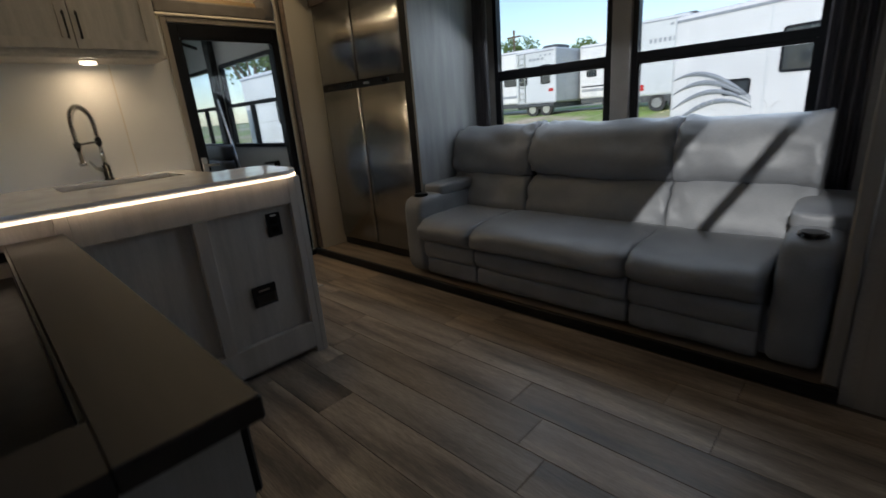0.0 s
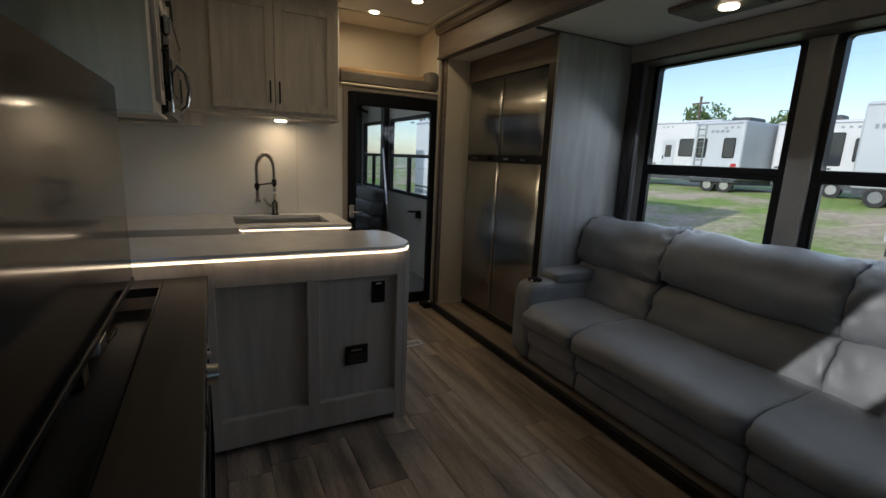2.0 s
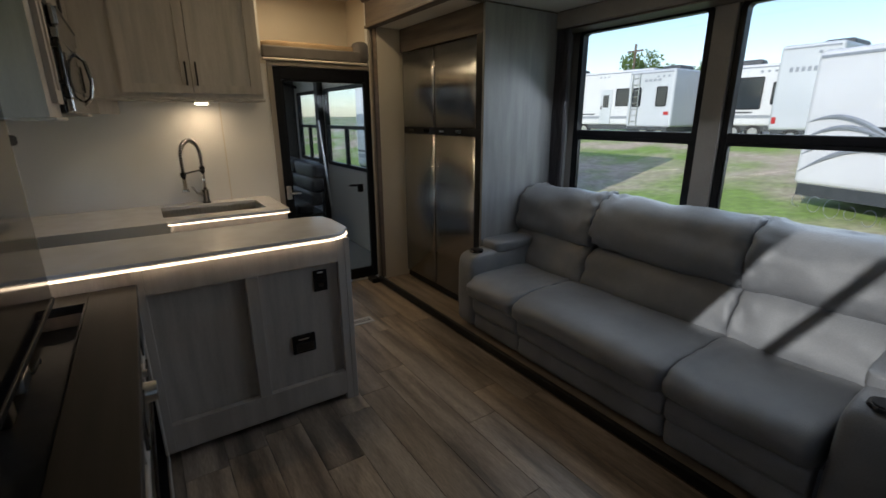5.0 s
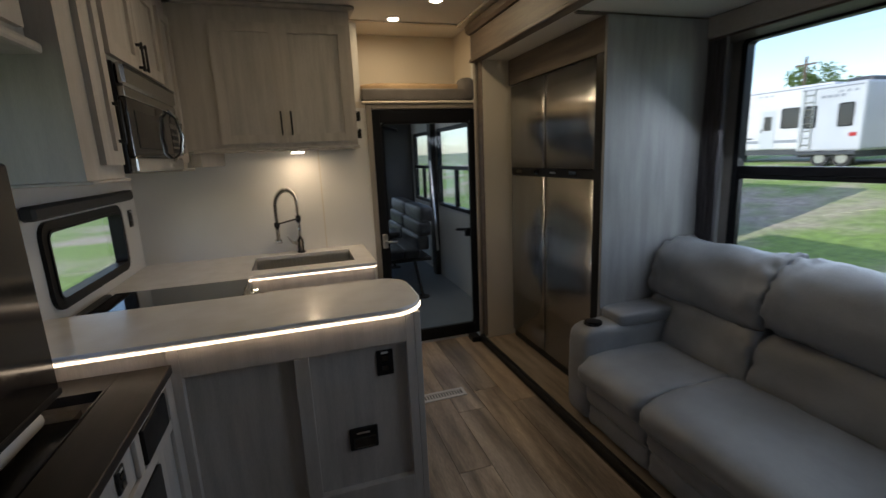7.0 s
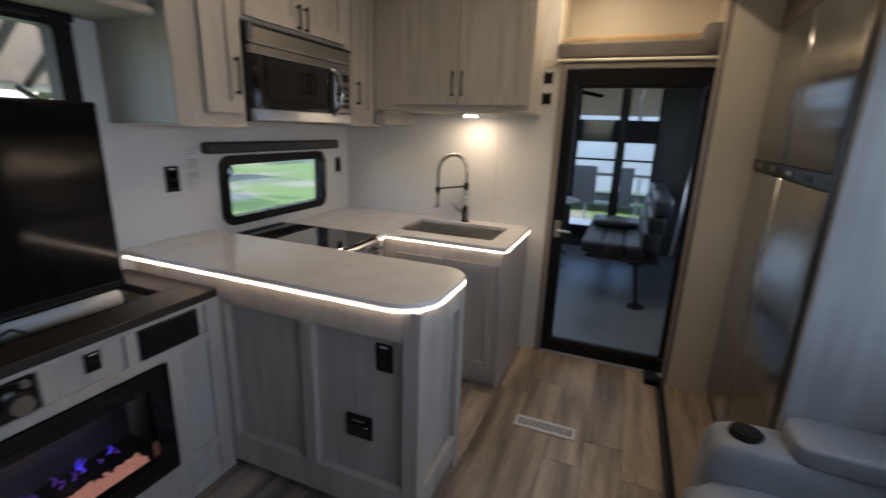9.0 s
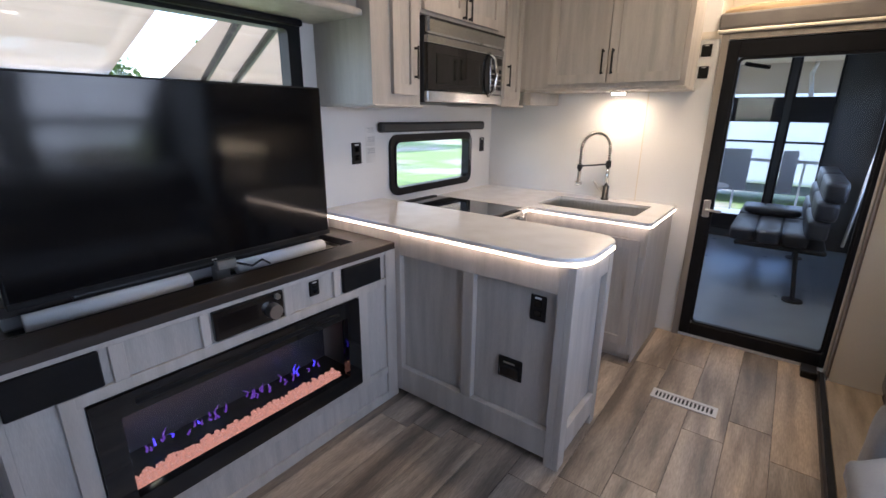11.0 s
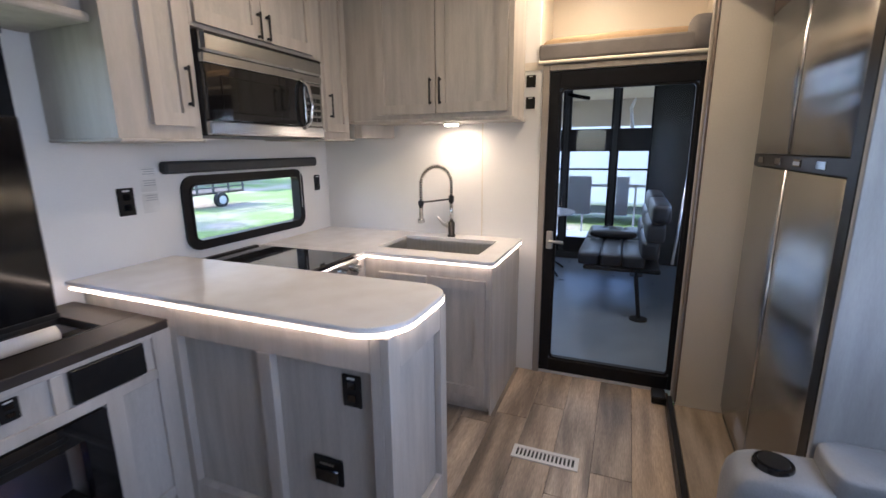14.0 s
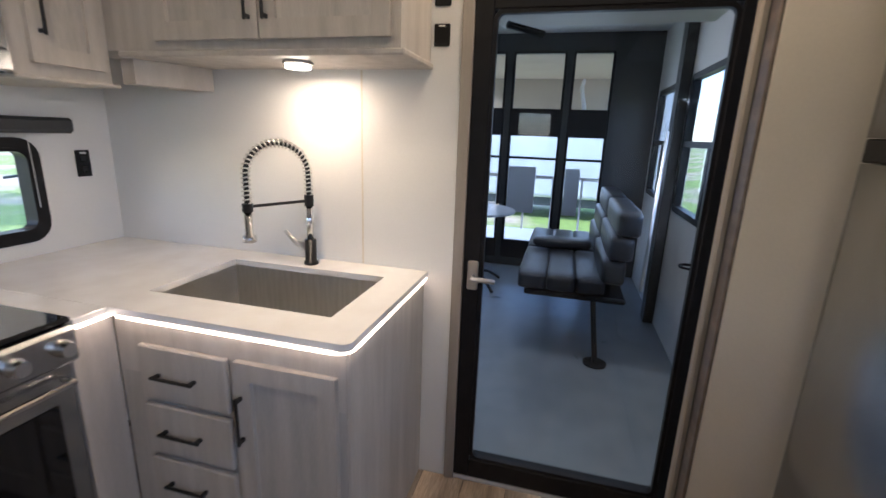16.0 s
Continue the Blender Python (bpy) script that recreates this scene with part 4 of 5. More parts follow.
# ---- kitchen window, shade, outlets, labels ----
fkw = ("y", WY, 1)
kw = thing("window_3", (-2.84, WY, 0.98), "small black rounded sliding window above the worktop", "window", kind="structure")
part("window_frame", rounded_ring(fkw, -3.30, -2.372, 0.968, 1.362, 0.048, -0.045, 0.018, 0.075), "frame", kw)
part("inner_lip", rounded_ring(fkw, -3.262, -2.41, 1.006, 1.324, 0.012, -0.03, 0.024, 0.05), "frame", kw)
glass_pane(fkw, -3.29, -2.38, 0.975, 1.355, kw, -0.025)
sc = thing("shade_cassette", (-2.85, WY, 1.38), "dark grey roller shade cassette above the window", "window shade")
part("cassette", face_box(fkw, -3.42, -2.27, 1.378, 1.438, 0.001, 0.06, 0.012), "shade", sc)
part("pull_cord", tube([(-3.26, WY + 0.03, 1.38), (-3.262, WY + 0.032, 1.1)], 0.0015, 5), "paper", sc)
outlet(fkw, -3.50, -3.44, 1.20, 1.31, "black power outlet on the white wall")
outlet(fkw, -2.135, -2.06, 1.20, 1.325, "black power outlet beside the window shade")
fw = ("x", WX, 1)
outlet(fw, 1.262, 1.318, 1.845, 1.915, "small black switch beside the door", False)
outlet(fw, 1.262, 1.318, 1.72, 1.79, "small black switch beside the door", False)
for k, (z0, z1) in enumerate(((1.37, 1.415), (1.30, 1.362), (1.20, 1.292))):
    lb = thing("paper_label", (-2.22, WY, z0), "white printed instruction label on the wall", "label", "printed wall labels")
    part("sheet", face_box(fkw, -2.255, -2.175, z0, z1, 0.0005, 0.0015), "paper", lb)
    for r in range(3):
        part("text_bar", face_box(fkw, -2.248, -2.19 - 0.006 * (r % 2), z1 - 0.012 - r * 0.011, z1 - 0.009 - r * 0.011, 0.0016, 0.002), "ink", lb)
simple("trim_wall_seam", face_box(fw, 0.985, 0.992, TOP + 0.001, 1.644, 0.0, 0.0015), "cream", "thin seam strip in the wall board", "trim", kind="structure")

# ---- garage door ----
dr = thing("door_1", (WX, 1.82, 0), "closed black-framed full glass door to the garage", "door", kind="structure")
casing = bmesh.new()
face_box(fw, 1.362, 1.402, 0.0, 1.965, 0.001, 0.018, 0.003, casing)
face_box(fw, 1.402, 2.235, 1.928, 1.965, 0.001, 0.018, 0.003, casing)
part("casing", casing, "trim", dr, "taupe door casing")
part("shelf", face_box(fw, 1.335, 2.235, 1.966, 1.985, 0.001, 0.035, 0.005), "cream", dr, "cream ledge above the door")
bm = bmesh.new()
box(WX - 0.06, WX + 0.008, 1.402, 1.465, 0.02, 1.925, 0.003, bm), box(WX - 0.06, WX + 0.008, 2.19, 2.234, 0.02, 1.925, 0.003, bm)
box(WX - 0.06, WX + 0.0078, 1.465, 2.19, 1.83, 1.925, 0.003, bm), box(WX - 0.06, WX + 0.0078, 1.465, 2.19, 0.02, 0.108, 0.003, bm)
leaf = part("leaf_frame", bm, "frame", dr, "black metal door frame")
part("bead", rounded_ring(fw, 1.462, 2.193, 0.105, 1.833, 0.016, -0.02, 0.004, 0.04), "frame", leaf)
g = part("pane", box(WX - 0.035, WX - 0.029, 1.45, 2.2, 0.09, 1.85), "door_glass", dr)
g.visible_shadow = False
hd = part("handle", tube([(WX + 0.008, 1.445, 0.915), (WX + 0.05, 1.445, 0.915), (WX + 0.052, 1.53, 0.912)], 0.009, 10), "nickel", dr, "nickel lever handle", True)
part("escutcheon", box(WX + 0.008, WX + 0.018, 1.42, 1.462, 0.86, 0.975, 0.006), "nickel", hd)
part("closer", tube([(WX - 0.07, 1.5, 1.80), (WX - 0.14, 1.62, 1.78)], 0.012, 8), "frame", dr)

# ---- floor register ----
vent = thing("floor_register", (-2.72, 1.6, 0), "white slotted metal floor register", "vent")
bm = bmesh.new()
V = (-2.775, -2.675, 1.435, 1.755)
box(V[0], V[1], V[2], V[2] + 0.02, 0, 0.006, 0.001, bm), box(V[0], V[1], V[3] - 0.02, V[3], 0, 0.006, 0.001, bm)
box(V[0], V[0] + 0.022, V[2] + 0.02, V[3] - 0.02, 0, 0.006, 0.001, bm), box(V[1] - 0.022, V[1], V[2] + 0.02, V[3] - 0.02, 0, 0.006, 0.001, bm)
part("frame", bm, "white_shell", vent)
part("well", box(V[0] + 0.01, V[1] - 0.01, V[2] + 0.01, V[3] - 0.01, 0.0, 0.002), "black", vent)
for k in range(14):
    yy = V[2] + 0.035 + k * 0.0192
    part("slat", box(V[0] + 0.022, V[1] - 0.022, yy - 0.005, yy + 0.004, 0.002, 0.005), "white_shell", vent)

# ---- television console ----
CX0, CX1, CY = -1.835, -0.30, 0.33
con = thing("tv_console", (-1.0, 0.1, 0), "grey-washed media console with electric fireplace opening", "cabinet")
fc = ("y", 0.305, 1)
FP = (-1.572, -0.518, 0.205, 0.66)
bm = bmesh.new()
box(-1.84, CX1 - 0.03, WY + 0.004, 0.03, 0.03, 0.76, 0, bm)
part("back_body", bm, "cabinet_panel", con)
part("end_panel", box(CX1 - 0.05, CX1 - 0.03, 0.03, 0.305, 0.0, 0.845), "cabinet", con)
pieces("front_panel", fc, ((-1.838, FP[0] - 0.003, 0.03, 0.845, -0.02, 0), (FP[1] + 0.003, CX1 - 0.0505, 0.03, 0.845, -0.02, 0), (FP[0] - 0.003, FP[1] + 0.003, FP[3] + 0.003, 0.845, -0.02, -0.0005), (FP[0] - 0.003, FP[1] + 0.003, 0.03, FP[2] - 0.003, -0.02, -0.0005)), "cabinet_panel", con, 0)
pieces("front_rail", fc, ((-1.838, -1.76, 0.0, 0.845, 0, 0.014), (-1.63, FP[0] - 0.004, 0.205, 0.70, 0, 0.014), (-1.76, FP[1] + 0.02, 0.665, 0.705, 0, 0.0135), (-1.76, CX1 - 0.05, 0.826, 0.845, 0, 0.0135), (-1.76, CX1 - 0.05, 0.165, 0.204, 0, 0.0135), (-1.76, CX1 - 0.05, 0.0, 0.05, 0, 0.0135), (-1.475, -1.44, 0.705, 0.826, 0, 0.013), (-1.225, -1.19, 0.705, 0.826, 0, 0.013), (-0.895, -0.865, 0.705, 0.826, 0, 0.013), (-0.64, -0.60, 0.705, 0.826, 0, 0.013), (FP[1] + 0.004, -0.46, 0.205, 0.705, 0, 0.013)), "cabinet", con, 0.002)
ctop = thing("console_top", (-1.0, 0.1, 0.845), "dark brown console top with cut-out for the television lift", "worktop")
HX0, HX1, HY0, HY1 = -1.69, -0.42, -0.10, 0.175
for x0, x1, y0, y1 in ((CX0 + 0.016, CX1, HY1, CY), (CX0 + 0.016, CX1, WY + 0.004, HY0), (CX0 + 0.016, HX0, HY0, HY1), (HX1, CX1, HY0, HY1)):
    part("board", box(x0, x1, y0, y1, 0.846, 0.88, 0.003 if y1 == CY else 0), "console_top", ctop)
part("cutout_lip", box(HX0 + 0.002, HX1 - 0.002, HY1 - 0.006, HY1 - 0.0005, 0.80, 0.8815), "black", ctop)

lift = thing("tv_lift_well", (-1.05, 0.0, 0.77), "dark recess with white padding under the television", "tv lift")
part("liner", box(HX0 + 0.002, HX1 - 0.002, HY0 + 0.002, HY1 - 0.008, 0.7615, 0.80), "black", lift)
part("roll", tube([(HX0 + 0.06, 0.0, 0.845), (-1.18, 0.0, 0.845)], 0.032, 16), "white_wall", lift, "white rolled padding", True)
part("roll", tube([(-0.98, 0.0, 0.845), (HX1 - 0.06, 0.0, 0.845)], 0.032, 16), "white_wall", lift, "white rolled padding", True)

tv = thing("television", (-1.02, 0.09, 0.9), "large black flat-screen television on a lift bracket", "television")
part("case", box(-1.605, -0.44, 0.058, 0.098, 0.93, 1.597, 0.006), "black", tv)
part("screen", box(-1.595, -0.45, 0.0982, 0.1005, 0.952, 1.589), "screen", tv, "dark glossy screen")
part("lower_bezel", box(-1.604, -0.441, 0.0985, 0.104, 0.931, 0.951, 0.002), "black", tv)
part("status_light", box(-1.05, -1.03, 0.1042, 0.1048, 0.938, 0.943), "nickel", tv)
br = part("bracket", box(-1.12, -1.06, 0.02, 0.057, 0.80, 1.3, 0.004), "nickel", tv, "grey lift bracket")
part("bracket_arm", tube([(-1.5, 0.062, 0.915), (-0.6, 0.062, 0.915)], 0.012, 8), "black_metal", br)
part("bracket_clamp", box(-1.13, -1.05, 0.055, 0.10, 0.885, 0.925, 0.004), "nickel", br)
part("cable", tube([(-1.13, 0.08, 0.90), (-1.2, 0.09, 0.87), (-1.24, 0.10, 0.89), (-1.28, 0.09, 0.86)], 0.005, 6), "black", tv, "", True)

st = thing("stereo_unit", (-1.04, 0.31, 0.71), "black car-style stereo with round silver volume knob", "stereo")
part("face_plate", face_box(fc, -1.182, -0.905, 0.712, 0.824, 0.0, 0.022, 0.004), "black_gloss", st)
part("display", face_box(fc, -1.07, -0.92, 0.745, 0.80, 0.022, 0.0235), "screen", st)
bm = bmesh.new()
bmesh.ops.create_cone(bm, cap_ends=True, segments=28, radius1=0.031, radius2=0.028, depth=0.03, matrix=Matrix.Translation((-1.128, 0.342, 0.758)) @ Matrix.Rotation(radians(-90), 4, "X"))
part("volume_knob", bm, "nickel", st, "silver volume knob")
bm = bmesh.new()
bmesh.ops.create_cone(bm, cap_ends=True, segments=20, radius1=0.012, radius2=0.011, depth=0.012, matrix=Matrix.Translation((-1.152, 0.333, 0.808)) @ Matrix.Rotation(radians(-90), 4, "X"))
part("small_button", bm, "nickel", st)
outlet(fc, -1.365, -1.315, 0.745, 0.812, "small black charging outlet on the console")
for a, b in ((-1.725, -1.49), (-0.575, -0.35)):
    sp = thing("speaker_grille", ((a + b) / 2, 0.31, 0.7), "black rectangular speaker grille in the console", "speaker", "console speakers")
    part("grille", face_box(fc, a, b, 0.708, 0.824, 0.0, 0.018, 0.004), "black", sp)

fire = thing("electric_fireplace", (-1.04, 0.3, 0.2), "black electric fireplace with lit blue and purple flames", "fireplace")
part("surround", rounded_ring(fc, FP[0], FP[1], FP[2], FP[3], 0.075, -0.02, 0.02, 0.006, 0.004, 2), "black_gloss", fire)
part("firebox", box(FP[0] + 0.01, FP[1] - 0.01, 0.04, 0.05, FP[2] + 0.01, FP[3] - 0.01), "fire_back", fire)
part("firebox_floor", box(FP[0] + 0.01, FP[1] - 0.01, 0.051, 0.284, FP[2] + 0.01, FP[2] + 0.06), "black", fire)
part("heater_slot", face_box(fc, FP[0] + 0.12, FP[1] - 0.12, FP[3] - 0.05, FP[3] - 0.03, 0.0205, 0.023, 0.002), "black", fire)
rng_f = random.Random(5)
bm = bmesh.new()
for k in range(420):
    s = rng_f.uniform(0.005, 0.011)
    bmesh.ops.create_icosphere(bm, subdivisions=1, radius=s, matrix=Matrix.Translation((rng_f.uniform(FP[0] + 0.09, FP[1] - 0.09), rng_f.uniform(0.215, 0.27), FP[2] + 0.072 + rng_f.uniform(0, 0.014))) @ Matrix.Rotation(rng_f.uniform(0, 3), 4, "Z"))
box(FP[0] + 0.085, FP[1] - 0.085, 0.21, 0.275, FP[2] + 0.061, FP[2] + 0.067, 0.002, bm)
part("ember_bed", bm, "ember", fire, "glowing pink crystal ember bed")
for k in range(34):
    fx = rng_f.uniform(FP[0] + 0.12, FP[1] - 0.12)
    h = rng_f.uniform(0.012, 0.05)
    fy = rng_f.uniform(0.10, 0.16)
    part("flame", tube([(fx, fy, FP[2] + 0.09), (fx + rng_f.uniform(-0.01, 0.01), fy, FP[2] + 0.09 + h * 0.5), (fx + rng_f.uniform(-0.015, 0.015), fy, FP[2] + 0.09 + h)], [0.005, 0.004, 0.001], 6), rng_f.choice(("flame_blue", "flame_purple", "flame_purple")), fire, "", True)
g = part("front_glass", face_box(fc, FP[0] + 0.07, FP[1] - 0.07, FP[2] + 0.07, FP[3] - 0.07, -0.012, -0.008), "glass", fire)
g.visible_shadow = False

# ---- cabinets and window over the television ----
oc = thing("tv_wall_cabinet", (-1.0, 0.0, 1.92), "grey-washed wall cabinet above the television window", "cabinet")
part("body", box(-1.838, -0.5, WY + 0.002, 0.10, 1.95, CEIL - 0.03), "cabinet", oc)
part("bottom_rail", box(-1.842, -0.48, WY + 0.002, 0.14, 1.915, 1.949, 0.012, seg=2), "cabinet", oc)
fo = ("y", 0.10, 1)
for k in range(3):
    shaker("door", fo, -1.80 + 0.43 * k, -1.385 + 0.43 * k, 1.98, 2.42, oc)
tw = thing("window_4", (-1.1, WY, 1.02), "wide black-framed window behind the television", "window", kind="structure")
part("window_frame", rounded_ring(fkw, TVW[0] - 0.04, TVW[1] + 0.02, TVW[2] - 0.01, TVW[3] + 0.01, 0.07, -0.045, 0.03, 0.03, 0.02), "frame", tw)
glass_pane(fkw, TVW[0], TVW[1], TVW[2], TVW[3], tw, -0.03)
part("shade_roll", box(TVW[0] - 0.03, TVW[1] + 0.02, WY + 0.031, WY + 0.075, 1.885, 1.914, 0.006), "frame", tw, "dark rolled shade")
# unseen window added for the sofa's sun patch; its tinted pane dims the patch
ew = thing("window_5", (-0.15, WY, 1.58), "unseen window added to bring low sunlight onto the sofa", "window", kind="structure")
part("window_frame", rounded_ring(fkw, EW[0] - 0.01, EW[1] + 0.01, EW[2] - 0.01, EW[3] + 0.01, 0.03, -0.045, 0.012, 0.02, 0.01), "frame", ew)
part("pane", face_box(fkw, *EW[:2], *EW[2:], -0.03, -0.026), "smoked_glass", ew)

# ---- garage ----
GRW = [(0.62, 1.06, 0.10, 2.28), (1.12, 1.66, 0.10, 2.28), (1.72, 2.12, 0.10, 2.28)]
simple("garage_floor", box(GREAR, -3.661, WY - 0.05, GY, -0.06, 0.0), "garage_floor", "grey-blue sheet floor of the garage", "floor", kind="structure")
simple("garage_ceiling", box(GREAR, -4.101, WY - 0.05, GY, 2.45, 2.5), "ceiling", "off-white garage ceiling", "ceiling", kind="structure")
G1, G2 = (-5.66, -4.36, 0.95, 1.88), (-6.85, -5.95, 0.95, 1.88)
wall("wall_garage_side", "y", GY, GY + 0.05, GREAR, -3.661, -0.06, 2.5, [G1, G2], "white_wall", "white garage side wall with windows")
wall("wall_garage_rear", "x", GREAR - 0.05, GREAR, WY - 0.05, GY + 0.05, -0.06, 2.5, GRW, "shade", "dark garage rear wall with tall glazed doors")
wall("wall_garage_kitchen_side", "y", WY - 0.05, WY, GREAR, -3.661, -0.06, 2.5, [], "white_wall", "white garage wall")
simple("wall_garage_front", box(-3.72, -3.661, 2.281, GY, -0.06, 2.5), "white_wall", "white wall beside the garage door", "wall", kind="structure")
fg = ("y", GY, -1)
for n, (a, b, c, d) in enumerate((G1, G2)):
    w = thing(f"window_{n + 6}", ((a + b) / 2, GY, c), "black-framed garage side window with crossbar", "window", kind="structure")
    part("window_frame", rounded_ring(fg, a - 0.012, b + 0.012, c - 0.012, d + 0.012, 0.04, -0.04, 0.014, 0.05), "frame", w)
    part("crossbar", face_box(fg, a + 0.02, b - 0.02, 1.40, 1.44, -0.03, 0.01), "frame", w)
    part("mullion", face_box(fg, (a + b) / 2 - 0.025, (a + b) / 2 + 0.025, c + 0.02, 1.40, -0.03, 0.01), "frame", w)
    glass_pane(fg, a, b, c, d, w, -0.02)
fr = ("x", GREAR, 1)
for n, (a, b, c, d) in enumerate(GRW):
    w = thing(f"door_{n + 2}", (GREAR, (a + b) / 2, c), "tall black-framed glazed rear door leaf", "door", kind="structure")
    part("frame", rounded_ring(fr, a, b, c, d, 0.025, -0.04, 0.02, 0.02, 0.01), "frame", w)
    part("header_bar", face_box(fr, a, b, 1.44, 1.72, -0.03, 0.015), "frame", w)
    part("middle_bar", face_box(fr, a, b, 1.20, 1.225, -0.03, 0.012), "frame", w)
    part("lower_panel", face_box(fr, a + 0.03, b - 0.22, 0.62, 1.12, -0.02, 0.005), "grey_shell", w)
    part("lower_rail", face_box(fr, a, b, 0.10, 0.30, -0.03, 0.012), "frame", w)

gs = thing("garage_sofa", (-5.7, 2.0, 0), "black leather rollover sofa on steel legs in the garage", "sofa")
for k in range(2):
    x1 = -4.92 - 0.85 * k
    for j in range(3):
        part("seat_pad", cushion(x1 - 0.83, x1, 1.50 + 0.19 * j, 1.69 + 0.19 * j, 0.44, 0.55, 0.008, 11, 0, 0.003, k * 7 + j, 7), "black_leather", gs, "", True)
    for j in range(3):
        part("back_pad", cushion(x1 - 0.83, x1, 2.03 + 0.03 * j, 2.18 + 0.03 * j, 0.52 + 0.16 * j, 0.685 + 0.16 * j, 0.01, 8, 0, 0.004, k * 5 + j, 7), "black_leather", gs, "", True)
part("frame", box(-6.6, -4.93, 1.55, 2.2, 0.40, 0.438, 0.01), "black_metal", gs)
part("arm_rest", cushion(-5.85, -5.68, 1.55, 2.0, 0.56, 0.63, 0.01, 5, 0, 0.003, 2, 7), "black_leather", gs, "", True)
for lx in (-4.98, -6.5):
    part("leg", tube([(lx, 2.0, 0.42), (lx + 0.12, 2.05, 0.012)], 0.018, 10), "black_metal", gs)
    part("foot_plate", prism(arc(lx + 0.12, 2.05, 0.075, 0, 345, 20), 0.0, 0.012), "black", gs)
gt = thing("garage_table", (-6.2, 0.98, 0), "white oval table on a black pedestal in the garage", "table")
part("tabletop", prism(arc(-6.2, 0.96, 0.37, 0, 350, 35), 0.73, 0.755, 0.008), "white_shell", gt)
part("pedestal", tube([(-6.2, 0.96, 0.03), (-6.2, 0.96, 0.73)], 0.03, 12), "black_metal", gt)
for k in range(4):
    a = math.pi / 4 + k * math.pi / 2
    part("leg", tube([(-6.2, 0.96, 0.16), (-6.2 + 0.2 * math.cos(a), 0.96 + 0.2 * math.sin(a), 0.10), (-6.2 + 0.33 * math.cos(a), 0.96 + 0.33 * math.sin(a), 0.014)], 0.014, 8), "black_metal", gt)
for k, gx in enumerate((-5.75, -5.82, -4.2)):
    lr = thing("bed_lift_rail", (gx, 2.53, 0), "upright dark bed-lift rail on the garage wall", "rail", "bed-lift rails")
    part("channel", box(gx - 0.035, gx + 0.035, 2.47, 2.545, 0.0, 2.44, 0.006), "black_metal", lr)
strut = thing("gas_strut", (-5.2, 2.3, 0.5), "slim folding support strut beside the garage sofa", "strut")
part("rod", tube([(-4.95, 2.28, 0.5), (-5.6, 2.42, 1.5)], 0.012, 8), "nickel", strut)
cup = thing("cup_holder", (-4.6, 2.5, 0.78), "black ring cup holder on the garage wall", "cup holder")
part("ring", tube([(-4.6 + 0.05 * math.cos(a), 2.49 - 0.05 + 0.05 * math.sin(a), 0.78) for a in [2 * math.pi * k / 16 for k in range(17)]], 0.008, 6), "black", cup)
part("stem", box(-4.62, -4.58, 2.49, 2.549, 0.70, 0.79, 0.004), "black", cup)
# unseen lamp and fitting added to brighten the dark garage
lamp_area("garage_bulb", (-5.0, 1.6, 2.42), (-5.0, 1.6, 0), 0.07, 1.5, (1.0, 0.92, 0.8))
ceiling_lamp(-5.0, 1.6, 2.45, "unseen round ceiling lamp added to brighten the garage")

# ---- outdoors ----


def lie(x, y):
    """Height of the ground: low beside the trailer, rising gently towards the far row."""
    s = min(max((y - 8) / 16, 0), 1)
    t = min(max((y - 25) / 200, 0), 1)
    return -1.0 + 1.45 * s * s * (3 - 2 * s) + 3.0 * t + 0.04 * noise.noise(Vector((x * 0.3, y * 0.3, 0)))


def ground_sheet():
    xs = [-1500, -400, -120] + [-60 + 2.0 * k for k in range(51)] + [80, 120, 400, 1500]
    ys = [-1500, -300, -80, -30] + [-16 + 2.0 * k for k in range(34)] + [80, 130, 230, 500, 1500]
    bm = bmesh.new()
    g = [[bm.verts.new((x, y, lie(x, y))) for x in xs] for y in ys]
    for j in range(len(ys) - 1):
        for i in range(len(xs) - 1):
            bm.faces.new((g[j][i], g[j][i + 1], g[j + 1][i + 1], g[j + 1][i]))
    return simple("ground", bm, "ground", "worn grass and bare dirt storage yard", "ground", kind="structure", smooth=True)


ground_sheet()
outer = thing("own_trailer_shell", (0, 0, -0.5), "white underside and roof of the trailer", "trailer", kind="structure")
part("underfloor", box(GREAR - 0.1, BACK + 0.1, WY - 0.06, SLIDE_Y, -0.55, -0.065), "white_shell", outer)
part("roof", box(GREAR - 0.1, BACK + 0.1, WY - 0.06, SY + 0.1, 2.63, 2.66), "white_shell", outer)


